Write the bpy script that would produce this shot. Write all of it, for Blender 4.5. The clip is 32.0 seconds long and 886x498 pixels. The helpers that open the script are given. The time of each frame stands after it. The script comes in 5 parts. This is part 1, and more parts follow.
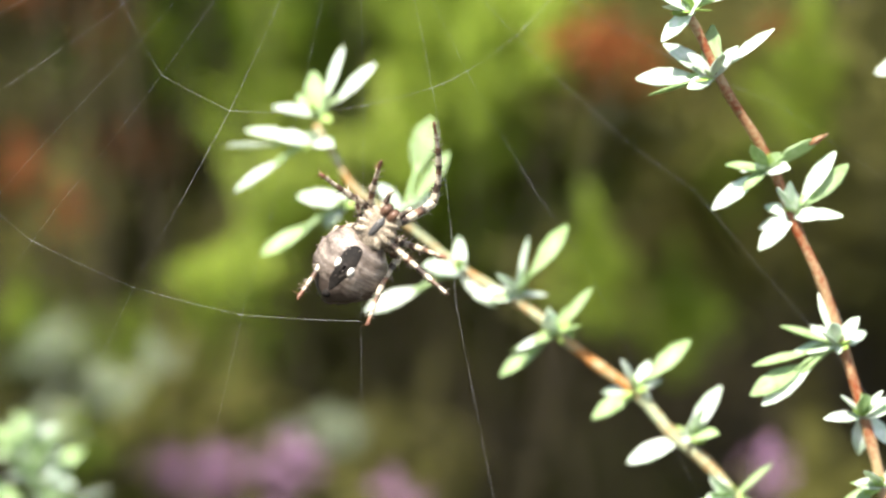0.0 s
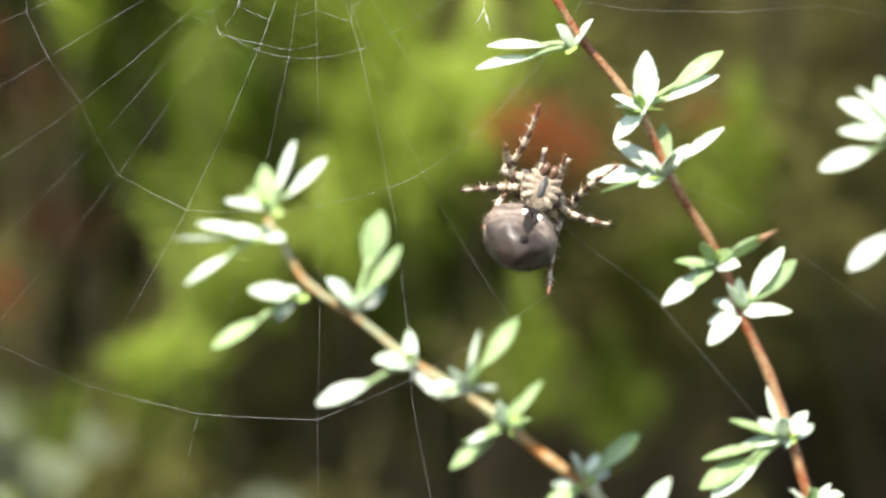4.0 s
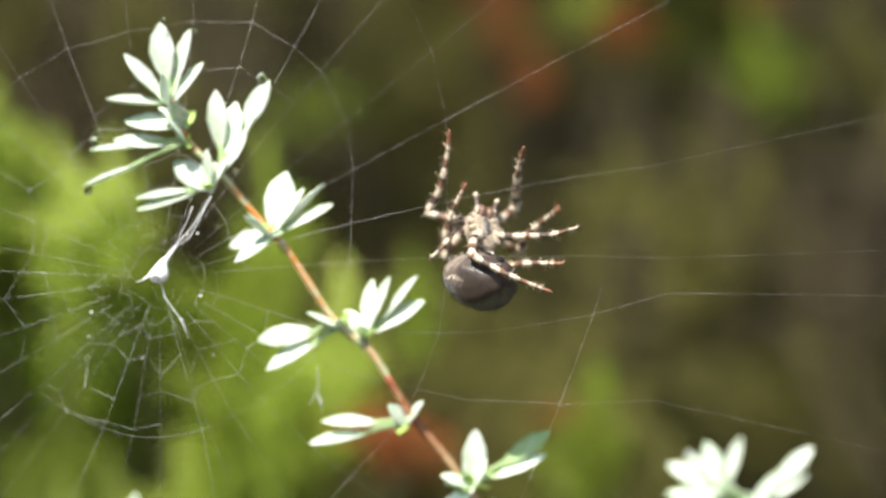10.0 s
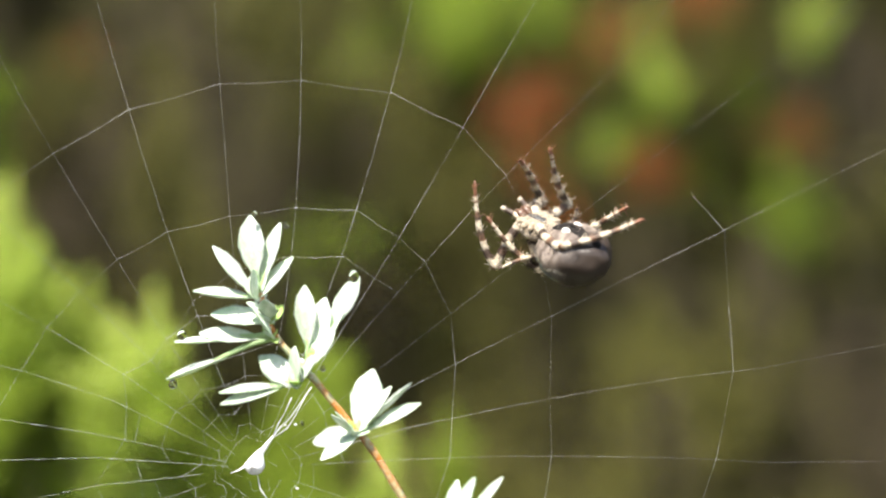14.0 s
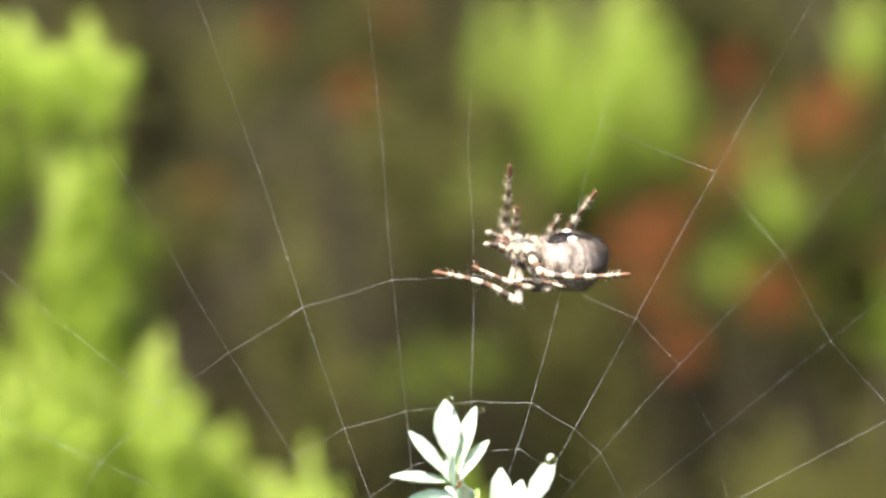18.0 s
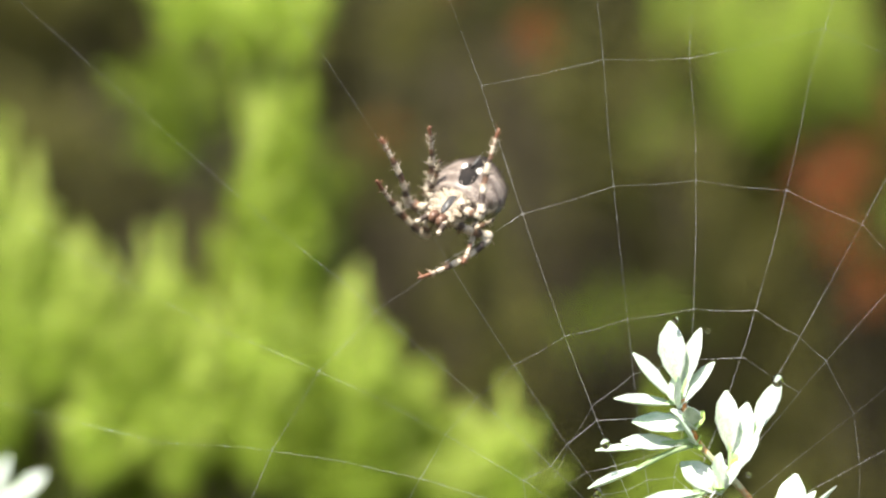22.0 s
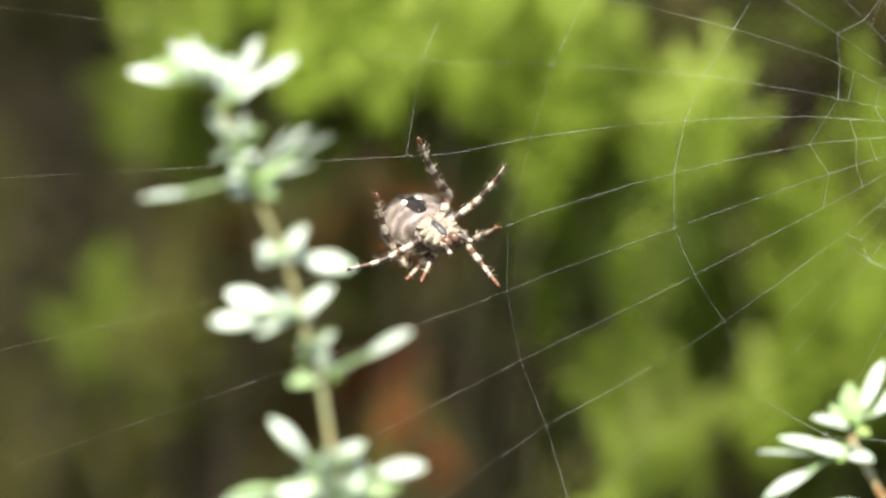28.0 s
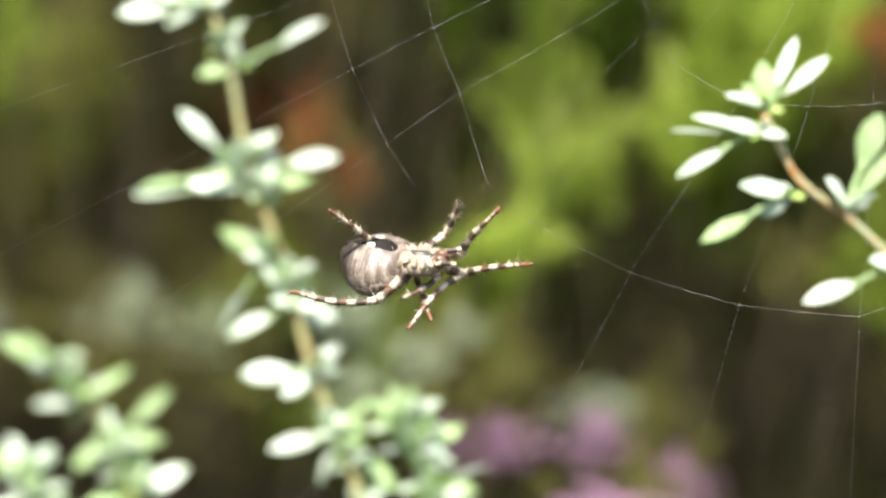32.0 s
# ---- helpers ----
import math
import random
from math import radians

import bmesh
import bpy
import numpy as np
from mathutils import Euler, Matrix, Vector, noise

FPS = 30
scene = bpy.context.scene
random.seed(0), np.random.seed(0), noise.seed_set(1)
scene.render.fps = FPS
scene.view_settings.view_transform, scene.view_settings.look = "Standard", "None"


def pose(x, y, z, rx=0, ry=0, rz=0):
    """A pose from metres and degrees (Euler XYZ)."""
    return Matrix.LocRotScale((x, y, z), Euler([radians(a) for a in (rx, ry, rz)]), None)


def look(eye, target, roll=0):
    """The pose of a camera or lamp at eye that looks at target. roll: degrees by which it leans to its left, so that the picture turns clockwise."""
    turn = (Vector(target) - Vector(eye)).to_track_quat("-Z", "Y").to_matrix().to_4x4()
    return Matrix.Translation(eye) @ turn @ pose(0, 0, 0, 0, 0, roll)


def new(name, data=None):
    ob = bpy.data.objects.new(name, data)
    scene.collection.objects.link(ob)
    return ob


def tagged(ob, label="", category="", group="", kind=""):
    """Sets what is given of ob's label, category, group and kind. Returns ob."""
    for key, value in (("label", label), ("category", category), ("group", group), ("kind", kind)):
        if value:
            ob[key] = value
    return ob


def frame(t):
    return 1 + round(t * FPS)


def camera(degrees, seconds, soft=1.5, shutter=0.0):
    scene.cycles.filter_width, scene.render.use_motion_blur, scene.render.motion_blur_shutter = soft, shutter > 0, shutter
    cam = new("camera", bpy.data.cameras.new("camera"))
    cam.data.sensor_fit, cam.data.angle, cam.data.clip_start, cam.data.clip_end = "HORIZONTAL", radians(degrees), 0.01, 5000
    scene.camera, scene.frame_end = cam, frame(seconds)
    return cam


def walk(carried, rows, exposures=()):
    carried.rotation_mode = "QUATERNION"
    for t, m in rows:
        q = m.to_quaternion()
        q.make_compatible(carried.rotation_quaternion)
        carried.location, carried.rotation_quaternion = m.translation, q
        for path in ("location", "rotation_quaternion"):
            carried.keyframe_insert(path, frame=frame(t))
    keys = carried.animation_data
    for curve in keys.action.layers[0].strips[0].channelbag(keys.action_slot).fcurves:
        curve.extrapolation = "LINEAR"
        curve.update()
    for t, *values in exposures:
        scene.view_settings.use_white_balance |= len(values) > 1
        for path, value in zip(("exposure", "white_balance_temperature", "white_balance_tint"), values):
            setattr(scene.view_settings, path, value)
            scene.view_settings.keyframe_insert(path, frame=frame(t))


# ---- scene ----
from mathutils.bvhtree import BVHTree

MM = 0.001
rng = random.Random(7)

# camera and its walk (millimetres, degrees: x, y, z, pan, tilt, roll)
cam = camera(20, 32.0, soft=2.05, shutter=0.5)
cam.data.dof.use_dof = True
cam.data.dof.focus_distance = 0.252
cam.data.dof.aperture_fstop = 7.2


def view(x, y, z, pan, tilt, roll):
    return pose(x * MM, y * MM, z * MM) @ pose(0, 0, 0, 0, 0, pan) @ pose(0, 0, 0, 90 + tilt, 0, 0) @ pose(0, 0, 0, 0, 0, roll)


walk(cam, [
    (0, view(30.51, -254.24, 7.45, 6.835, -1.256, -1.549)),
    (0.5, view(29.13, -253.78, 8.16, 6.407, -1.276, -1.602)),
    (1, view(27.35, -253.81, 8.78, 6.268, -1.299, -1.702)),
    (1.5, view(27.65, -254.49, 9.60, 6.323, -1.191, -1.645)),
    (2, view(26.55, -255.72, 9.04, 6.057, -0.863, -1.601)),
    (2.5, view(26.63, -255.73, 8.97, 5.787, -0.563, -1.594)),
    (4.5, view(21.65, -257.78, 14.14, 3.344, -0.125, -1.330)),
    (5, view(18.49, -258.99, 14.51, 2.313, 0.412, -1.110)),
    (5.5, view(12.80, -259.91, 17.50, 0.977, 0.543, -1.108)),
    (6, view(17.35, -260.59, 18.71, 1.165, 0.947, -1.046)),
    (6.5, view(20.74, -260.74, 21.93, 0.955, 1.213, -1.006)),
    (7, view(16.60, -262.06, 26.00, -0.394, 1.271, -0.833)),
    (7.5, view(15.95, -262.82, 25.68, -0.752, 1.980, -0.825)),
    (8, view(14.77, -263.27, 26.66, -1.207, 2.338, -0.815)),
    (8.5, view(16.50, -262.56, 29.55, -1.175, 2.228, -0.781)),
    (9, view(24.72, -262.67, 37.53, 0.391, 1.222, -0.633)),
    (9.5, view(31.61, -263.33, 44.40, 1.916, 0.601, -0.419)),
    (10, view(35.75, -263.30, 48.98, 2.767, 0.298, -0.411)),
    (10.5, view(37.14, -263.23, 52.07, 3.260, 0.348, 0.348)),
    (11, view(36.51, -263.09, 54.51, 3.379, 0.622, 0.554)),
    (11.5, view(33.93, -263.91, 56.86, 3.120, 0.850, 0.796)),
    (12, view(31.16, -261.91, 58.78, 2.285, 1.065, 0.420)),
    (12.5, view(27.42, -260.98, 60.64, 1.740, 1.193, 0.937)),
    (13, view(23.14, -260.23, 62.51, 1.306, 1.278, 1.046)),
    (13.5, view(19.61, -259.68, 64.13, 1.001, 1.251, 1.201)),
    (15.5, view(11.00, -263.78, 69.66, -0.189, 1.087, 0.294)),
    (16, view(7.62, -264.43, 71.32, -0.194, 1.511, 0.064)),
    (16.5, view(3.63, -264.25, 73.06, 0.449, 2.084, -0.100)),
    (17, view(1.60, -264.49, 75.23, 0.420, 2.413, -0.092)),
    (17.5, view(-0.00, -263.47, 77.51, 0.584, 2.292, -0.021)),
    (18, view(-1.53, -262.66, 78.91, 1.011, 2.331, -0.118)),
    (18.5, view(-2.73, -264.46, 78.98, 1.085, 2.218, -0.172)),
    (19, view(-4.02, -263.44, 78.39, 1.515, 2.174, -0.312)),
    (19.5, view(-5.45, -260.03, 77.34, 1.805, 2.275, -0.209)),
    (20, view(-6.22, -260.56, 75.68, 2.162, 2.294, -0.178)),
    (20.5, view(-6.93, -259.62, 73.77, 2.404, 2.128, -0.260)),
    (21, view(-9.14, -259.59, 73.09, 3.143, 2.007, -0.231)),
    (21.5, view(-11.15, -259.77, 73.21, 3.684, 2.028, -0.208)),
    (22, view(-12.17, -259.50, 73.15, 3.735, 1.833, -0.132)),
    (22.5, view(-13.04, -256.70, 71.79, 3.910, 1.587, -0.180)),
    (23, view(-15.59, -256.73, 69.36, 3.921, 1.504, -0.546)),
    (23.5, view(-21.03, -257.28, 64.89, 4.020, 1.944, -0.401)),
    (24, view(-22.80, -257.90, 58.16, 4.356, 2.775, -0.047)),
    (24.5, view(-27.90, -258.61, 56.10, 3.948, 2.295, 0.058)),
    (26.5, view(-50.16, -260.68, 33.24, 1.234, 3.978, 1.395)),
    (27, view(-49.39, -259.89, 34.50, 1.842, 2.577, 1.611)),
    (27.5, view(-52.22, -259.19, 32.83, 1.394, 1.694, 1.543)),
    (28, view(-53.66, -259.85, 29.54, 1.241, 1.005, 1.598)),
    (28.5, view(-55.13, -257.61, 29.24, 1.111, 0.147, 1.629)),
    (29, view(-56.25, -258.78, 27.79, 1.073, -0.304, 1.650)),
    (29.5, view(-53.92, -258.43, 18.05, 1.383, 0.516, 1.404)),
    (30, view(-49.54, -256.33, 10.59, 2.143, 0.691, 1.182)),
    (30.5, view(-45.62, -255.06, 10.76, 2.373, -0.590, 1.152)),
    (31, view(-56.46, -257.62, 10.99, -0.493, -1.490, 1.544)),
    (31.5, view(-52.27, -258.23, 14.71, -0.471, -2.604, 1.432)),
    (32, view(-53.85, -258.26, 12.44, -0.972, -2.630, 1.296)),
], [(0, 1.36), (5, 1.11), (9, 0.98), (13, 1.12), (16, 1.26), (18, 1.44), (20, 1.40), (22, 1.18), (24, 0.98), (27, 1.02), (29, 1.10), (30, 1.14), (32, 1.20)])

# world, sun, exposure
SUN_TURN, SUN_HEIGHT = -20, 51
world = bpy.data.worlds.new("sky")
scene.world = world
world.use_nodes = True
sky = world.node_tree.nodes.new("ShaderNodeTexSky")
sky.sky_type, sky.sun_disc = "NISHITA", False
sky.sun_elevation, sky.sun_rotation = radians(SUN_HEIGHT), radians(180 + SUN_TURN)
world.node_tree.links.new(sky.outputs[0], world.node_tree.nodes["Background"].inputs[0])
world.node_tree.nodes["Background"].inputs[1].default_value = 0.1
to_sun = Vector((math.sin(radians(SUN_TURN)) * math.cos(radians(SUN_HEIGHT)), -math.cos(radians(SUN_TURN)) * math.cos(radians(SUN_HEIGHT)), math.sin(radians(SUN_HEIGHT))))
sun = new("sun", bpy.data.lights.new("sun", "SUN"))
sun.data.energy, sun.data.angle, sun.data.color = 5.0, radians(0.5), (1.0, 0.95, 0.86)
sun.matrix_world = look(to_sun * 3, (0, 0, 0))


# materials
def socket(node, name, value):
    node.inputs[name].default_value = value


def material(name, low, high, size=1.0, rough=0.6, bump=0.2, through_light=0.0, spec=0.4, coat=0.0, per_object=0.15, crisp=0.0):
    """Two-tone mottled surface; size is the mottle in millimetres."""
    m = bpy.data.materials.new(name)
    m.use_nodes = True
    nt = m.node_tree
    n, ln = nt.nodes, nt.links
    b = n["Principled BSDF"]
    tc = n.new("ShaderNodeTexCoord")
    big, fine = n.new("ShaderNodeTexNoise"), n.new("ShaderNodeTexNoise")
    socket(big, "Scale", 1000.0 / size / 2)
    socket(fine, "Scale", 1000.0 / size * 4)
    socket(fine, "Detail", 5)
    for q in (big, fine):
        ln.new(tc.outputs["Object"], q.inputs["Vector"])
    mix = n.new("ShaderNodeMixRGB")
    mix.inputs[1].default_value, mix.inputs[2].default_value = (*low, 1), (*high, 1)
    add = n.new("ShaderNodeMath")
    add.operation, add.inputs[2].default_value = "MULTIPLY_ADD", -0.1
    add.inputs[1].default_value = 0.6
    ln.new(fine.outputs[0], add.inputs[0])
    more = n.new("ShaderNodeMath")
    more.operation = "MULTIPLY_ADD"
    more.inputs[1].default_value = 0.7
    ln.new(big.outputs[0], more.inputs[0])
    ln.new(add.outputs[0], more.inputs[2])
    clear = n.new("ShaderNodeMapRange")
    clear.inputs[1].default_value, clear.inputs[2].default_value = 0.36 + crisp, 0.74 - crisp
    ln.new(more.outputs[0], clear.inputs[0])
    ln.new(clear.outputs[0], mix.inputs[0])
    info = n.new("ShaderNodeObjectInfo")
    hsv = n.new("ShaderNodeHueSaturation")
    var = n.new("ShaderNodeMapRange")
    var.inputs[3].default_value, var.inputs[4].default_value = 1 - per_object, 1 + per_object
    ln.new(info.outputs["Random"], var.inputs[0])
    ln.new(var.outputs[0], hsv.inputs["Value"])
    ln.new(mix.outputs[0], hsv.inputs["Color"])
    ln.new(hsv.outputs[0], b.inputs["Base Color"])
    socket(b, "Roughness", rough)
    socket(b, "Specular IOR Level", spec)
    socket(b, "Coat Weight", coat)
    bp = n.new("ShaderNodeBump")
    socket(bp, "Strength", bump)
    socket(bp, "Distance", size * 0.1 * MM)
    ln.new(fine.outputs[0], bp.inputs["Height"])
    ln.new(bp.outputs[0], b.inputs["Normal"])
    if through_light:
        tr = n.new("ShaderNodeBsdfTranslucent")
        ln.new(hsv.outputs[0], tr.inputs[0])
        mx = n.new("ShaderNodeMixShader")
        mx.inputs[0].default_value = through_light
        ln.new(b.outputs[0], mx.inputs[1])
        ln.new(tr.outputs[0], mx.inputs[2])
        ln.new(mx.outputs[0], n["Material Output"].inputs[0])
    return m


LEAF = material("silvery leaf", (0.49, 0.66, 0.40), (0.95, 0.98, 0.90), 190, 0.42, 0.15, 0.24, per_object=0.2)
SHOOT = material("young and shade toned green leaf", (0.25, 0.42, 0.12), (0.56, 0.70, 0.38), 190, 0.5, 0.3, 0.3)
BUD = material("yellow green bud leaf", (0.30, 0.46, 0.07), (0.56, 0.72, 0.24), 190, 0.5, 0.2, 0.3)
BARK = material("orange and cream bark", (0.46, 0.17, 0.03), (0.42, 0.47, 0.28), 2.4, 0.55, 0.5, crisp=0.07)
PALE_BARK = material("pale green bark", (0.40, 0.27, 0.10), (0.36, 0.40, 0.20), 1.4, 0.6, 0.4)
RED_BARK = material("reddish bark", (0.20, 0.040, 0.010), (0.36, 0.25, 0.13), 1.6, 0.5, 0.6, crisp=0.07)
SILK = material("silk", (0.55, 0.55, 0.52), (0.8, 0.8, 0.78), 0.5, 0.35, 0.0, 0.3, 0.8)
# strong dark and pale stretches paint broken glints along each thread
WEB = material("fine glint toned web silk", (0.16, 0.16, 0.15), (0.88, 0.88, 0.85), 5, 0.35, 0.0, 0.3, 0.7, per_object=0.35)
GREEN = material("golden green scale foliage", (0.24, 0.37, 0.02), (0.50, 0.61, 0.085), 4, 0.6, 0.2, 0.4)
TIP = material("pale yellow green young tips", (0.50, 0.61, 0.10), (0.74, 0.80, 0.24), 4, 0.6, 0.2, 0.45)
# darker copy of GREEN, with half shade put into the colour
HALF_SHADE = material("green foliage toned for half shade", (0.16, 0.24, 0.014), (0.32, 0.41, 0.04), 4, 0.6, 0.2, 0.35)
DARK_WOOD = material("dark brown bark", (0.022, 0.015, 0.009), (0.06, 0.042, 0.026), 30, 0.85, 0.4, 0.0)
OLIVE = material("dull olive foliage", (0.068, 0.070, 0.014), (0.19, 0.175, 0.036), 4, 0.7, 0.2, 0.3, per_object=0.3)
RUST = material("dead rusty foliage", (0.14, 0.038, 0.009), (0.52, 0.17, 0.045), 4, 0.8, 0.2, 0.3)
PINK = material("pink heather bells", (0.33, 0.16, 0.27), (0.58, 0.36, 0.51), 3, 0.6, 0.1, 0.3)
PALE = material("pale lichen twigs", (0.24, 0.29, 0.16), (0.46, 0.50, 0.36), 3, 0.8, 0.2, 0.2)
# base colour kept near black: the heath's deep shade is put into it
DARK = material("shade toned heath foliage", (0.018, 0.016, 0.006), (0.085, 0.070, 0.024), 16, 0.8, 0.2, 0.2)
# dead brown, taken darker so that it carries deep shade too
BROWNED = material("browned and shade toned heath foliage", (0.028, 0.022, 0.012), (0.085, 0.066, 0.032), 6, 0.8, 0.2, 0.2, per_object=0.5)
WOOD = material("brown shrub stem", (0.025, 0.019, 0.010), (0.075, 0.058, 0.030), 2, 0.8, 0.4)
SOIL = material("peaty soil", (0.018, 0.013, 0.008), (0.06, 0.045, 0.03), 30, 0.95, 0.5)


def water():
    m = bpy.data.materials.new("water")
    m.use_nodes = True
    b = m.node_tree.nodes["Principled BSDF"]
    socket(b, "Transmission Weight", 1.0)
    socket(b, "Roughness", 0.02)
    socket(b, "IOR", 1.33)
    return m


WATER = water()
DEW = material("silk wrapped dew", (0.84, 0.84, 0.82), (0.92, 0.92, 0.9), 1, 0.25, 0.0, 0.12, 0.6, 0.0, 0)


# helpers for building
def mesh_of(bm, name, mat, smooth=True):
    me = bpy.data.meshes.new(name)
    bm.to_mesh(me)
    bm.free()
    me.materials.append(mat)
    if smooth:
        me.polygons.foreach_set("use_smooth", [True] * len(me.polygons))
    return me


def part(name, bm, mat, parent, label="", smooth=True):
    ob = new(name, bm if isinstance(bm, bpy.types.Mesh) else mesh_of(bm, name, mat, smooth))
    ob.parent = parent
    return tagged(ob, label)


def thing(name, place, label, category, group=""):
    ob = new(name)
    ob.location = place
    ob.empty_display_size = 0.01
    return tagged(ob, label, category, group)


def tube(bm, pts, radii, sides=8, caps=True):
    """A tapered tube through pts (metres)."""
    pts = [Vector(p) for p in pts]
    rings, ref = [], None
    for i, p in enumerate(pts):
        d = (pts[min(i + 1, len(pts) - 1)] - pts[max(i - 1, 0)]).normalized()
        ref = d.orthogonal() if ref is None else (ref - d * ref.dot(d))
        ref.normalize()
        side = d.cross(ref)
        r = radii[i] if hasattr(radii, "__len__") else radii
        rings.append([bm.verts.new(p + (ref * math.cos(a) + side * math.sin(a)) * r) for a in (2 * math.pi * k / sides for k in range(sides))])
    for a, b in zip(rings, rings[1:]):
        for k in range(sides):
            bm.faces.new((a[k], a[(k + 1) % sides], b[(k + 1) % sides], b[k]))
    if caps:
        bm.faces.new(rings[0][::-1])
        bm.faces.new(rings[-1])
    return rings


def smooth_path(pts, steps=5):
    """Catmull-Rom through pts."""
    p = [Vector(q) for q in pts]
    p = [p[0] * 2 - p[1]] + p + [p[-1] * 2 - p[-2]]
    out = []
    for a, b, c, d in zip(p, p[1:], p[2:], p[3:]):
        for k in range(steps):
            u = k / steps
            out.append(0.5 * (2 * b + (c - a) * u + (2 * a - 5 * b + 4 * c - d) * u * u + (3 * b - a - 3 * c + d) * u ** 3))
    return out + [p[-2]]


# ground and far heath
def ground():
    bm = bmesh.new()
    edge = [-30, -8, -3] + [-1.2 + 0.08 * i for i in range(31)] + [3, 8, 30]
    grid = {}
    for i, x in enumerate(edge):
        for j, y in enumerate(edge):
            near = max(abs(x), abs(y)) < 2
            grid[i, j] = bm.verts.new((x, y, -0.26 + (0.03 * noise.noise((x * 5, y * 5, 0)) if near else 0)))
    for i in range(len(edge) - 1):
        for j in range(len(edge) - 1):
            bm.faces.new((grid[i, j], grid[i + 1, j], grid[i + 1, j + 1], grid[i, j + 1]))
    tagged(new("ground", mesh_of(bm, "ground", SOIL)), "dark peaty soil under the heath shrubs", "ground", kind="structure")


ground()


def leaf_cloud(count, box, size, seed, upright=0.6):
    """Many small pointed leaves in a volume; box(r) gives a place."""
    r = random.Random(seed)
    verts, faces = [], []
    for _ in range(count):
        c, axis = box(r)
        d = (axis + Vector((r.gauss(0, 1), r.gauss(0, 1), r.gauss(0, 1))) * (1 - upright)).normalized()
        s = d.cross(Vector((r.gauss(0, 1), r.gauss(0, 1), r.gauss(0, 1)))).normalized()
        up = d.cross(s)
        ln, wd = size * r.uniform(0.6, 1.3), size * r.uniform(0.25, 0.4)
        k = len(verts)
        verts += [c - d * ln * 0.5, c + s * wd * 0.5 + up * wd * 0.2, c + d * ln * 0.5, c - s * wd * 0.5 + up * wd * 0.2]
        faces += [(k, k + 1, k + 2), (k, k + 2, k + 3)]
    return verts, faces


def cloud_mesh(name, verts, faces, mat):
    me = bpy.data.meshes.new(name)
    me.from_pydata([tuple(v) for v in verts], [], faces)
    me.materials.append(mat)
    return me


def far_heath():
    def box(r):
        y = r.uniform(0.19, 0.62)
        x = r.uniform(-0.55, 0.55)
        lump = 0.5 + 0.5 * noise.noise((x * 14, y * 14, 3))
        z = -0.25 + (0.30 + 0.75 * (y - 0.19) / 0.43) * r.random() ** 0.7 * (0.55 + 0.6 * lump)
        return Vector((x, y, z)), Vector((0.1, -0.1, 1))
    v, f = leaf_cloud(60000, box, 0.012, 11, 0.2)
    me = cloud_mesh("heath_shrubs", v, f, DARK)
    tagged(new("heath_shrubs", me), "dense olive brown heath shrubs in dark shade tones", "shrubs", kind="stuff")


far_heath()


def low_heath():
    """Knee-low cover on the soil all round, thinning outwards."""
    def box(r):
        while True:
            x, y = r.gauss(0, 0.8), r.gauss(0.1, 0.8)
            lump = noise.noise((x * 6, y * 6, 9))
            if lump > -0.15:
                return Vector((x, y, -0.255 + 0.06 * r.random() * (0.6 + lump))), Vector((0, 0, 1))
    v, f = leaf_cloud(26000, box, 0.03, 23, 0.3)
    tagged(new("low_heath", cloud_mesh("low_heath", v, f, OLIVE)), "low olive heath plants covering the peaty soil", "heath", kind="stuff")


low_heath()


def hedge():
    bm = bmesh.new()
    nx, nz, g = 60, 30, {}
    for i in range(nx + 1):
        for k in range(nz + 1):
            x, z = -1.6 + 3.2 * i / nx, -0.3 + 1.5 * k / nz
            y = 0.66 + 0.10 * noise.noise((x * 6, z * 6, 1)) + 0.4 * max(0, z - 0.6) ** 2
            g[i, k] = bm.verts.new((x, y, z))
    for i in range(nx):
        for k in range(nz):
            bm.faces.new((g[i, k], g[i + 1, k], g[i + 1, k + 1], g[i, k + 1]))
    # bumpy sheet that closes the view; its shade is in the dark colour
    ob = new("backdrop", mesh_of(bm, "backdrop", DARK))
    tagged(ob, "dark olive mass of shrubs in shade tones far behind the web", "shrubs", kind="structure")
    mod = ob.modifiers.new("thickness", "SOLIDIFY")
    mod.thickness = 0.05


hedge()

# foliage shoots behind the web
SHOOTS = {}


def plumes(variant, loose):
    """Upright pointed plumes: one tall spire and side plumes that rise steeply from it."""
    def box(r):
        k = r.choice((0, 0, 0, 1, 2, 3, 4, 5, 6, 7))
        turn = k * 2.4 + variant * 1.7
        if k == 0:
            base, way, reach = Vector((0, 0, -0.6)), Vector((0.10 * math.sin(variant * 2.1), 0, 1.0)), 1.25
        else:
            base = Vector((0, 0, -0.6 + 0.09 * k))
            way = Vector((math.cos(turn) * 0.85, math.sin(turn) * 0.85, 0.8))
            reach = (0.62 - 0.035 * k) * (0.85 + 0.3 * math.sin(k * 5.3 + variant))
        v = r.random() ** 0.85
        s = loose * (1.08 - v) * (0.35 + 1.5 * min(v, 0.45))
        return base + way * reach * v + Vector((r.gauss(0, s), r.gauss(0, s), r.gauss(0, s * 0.5))), way
    return box


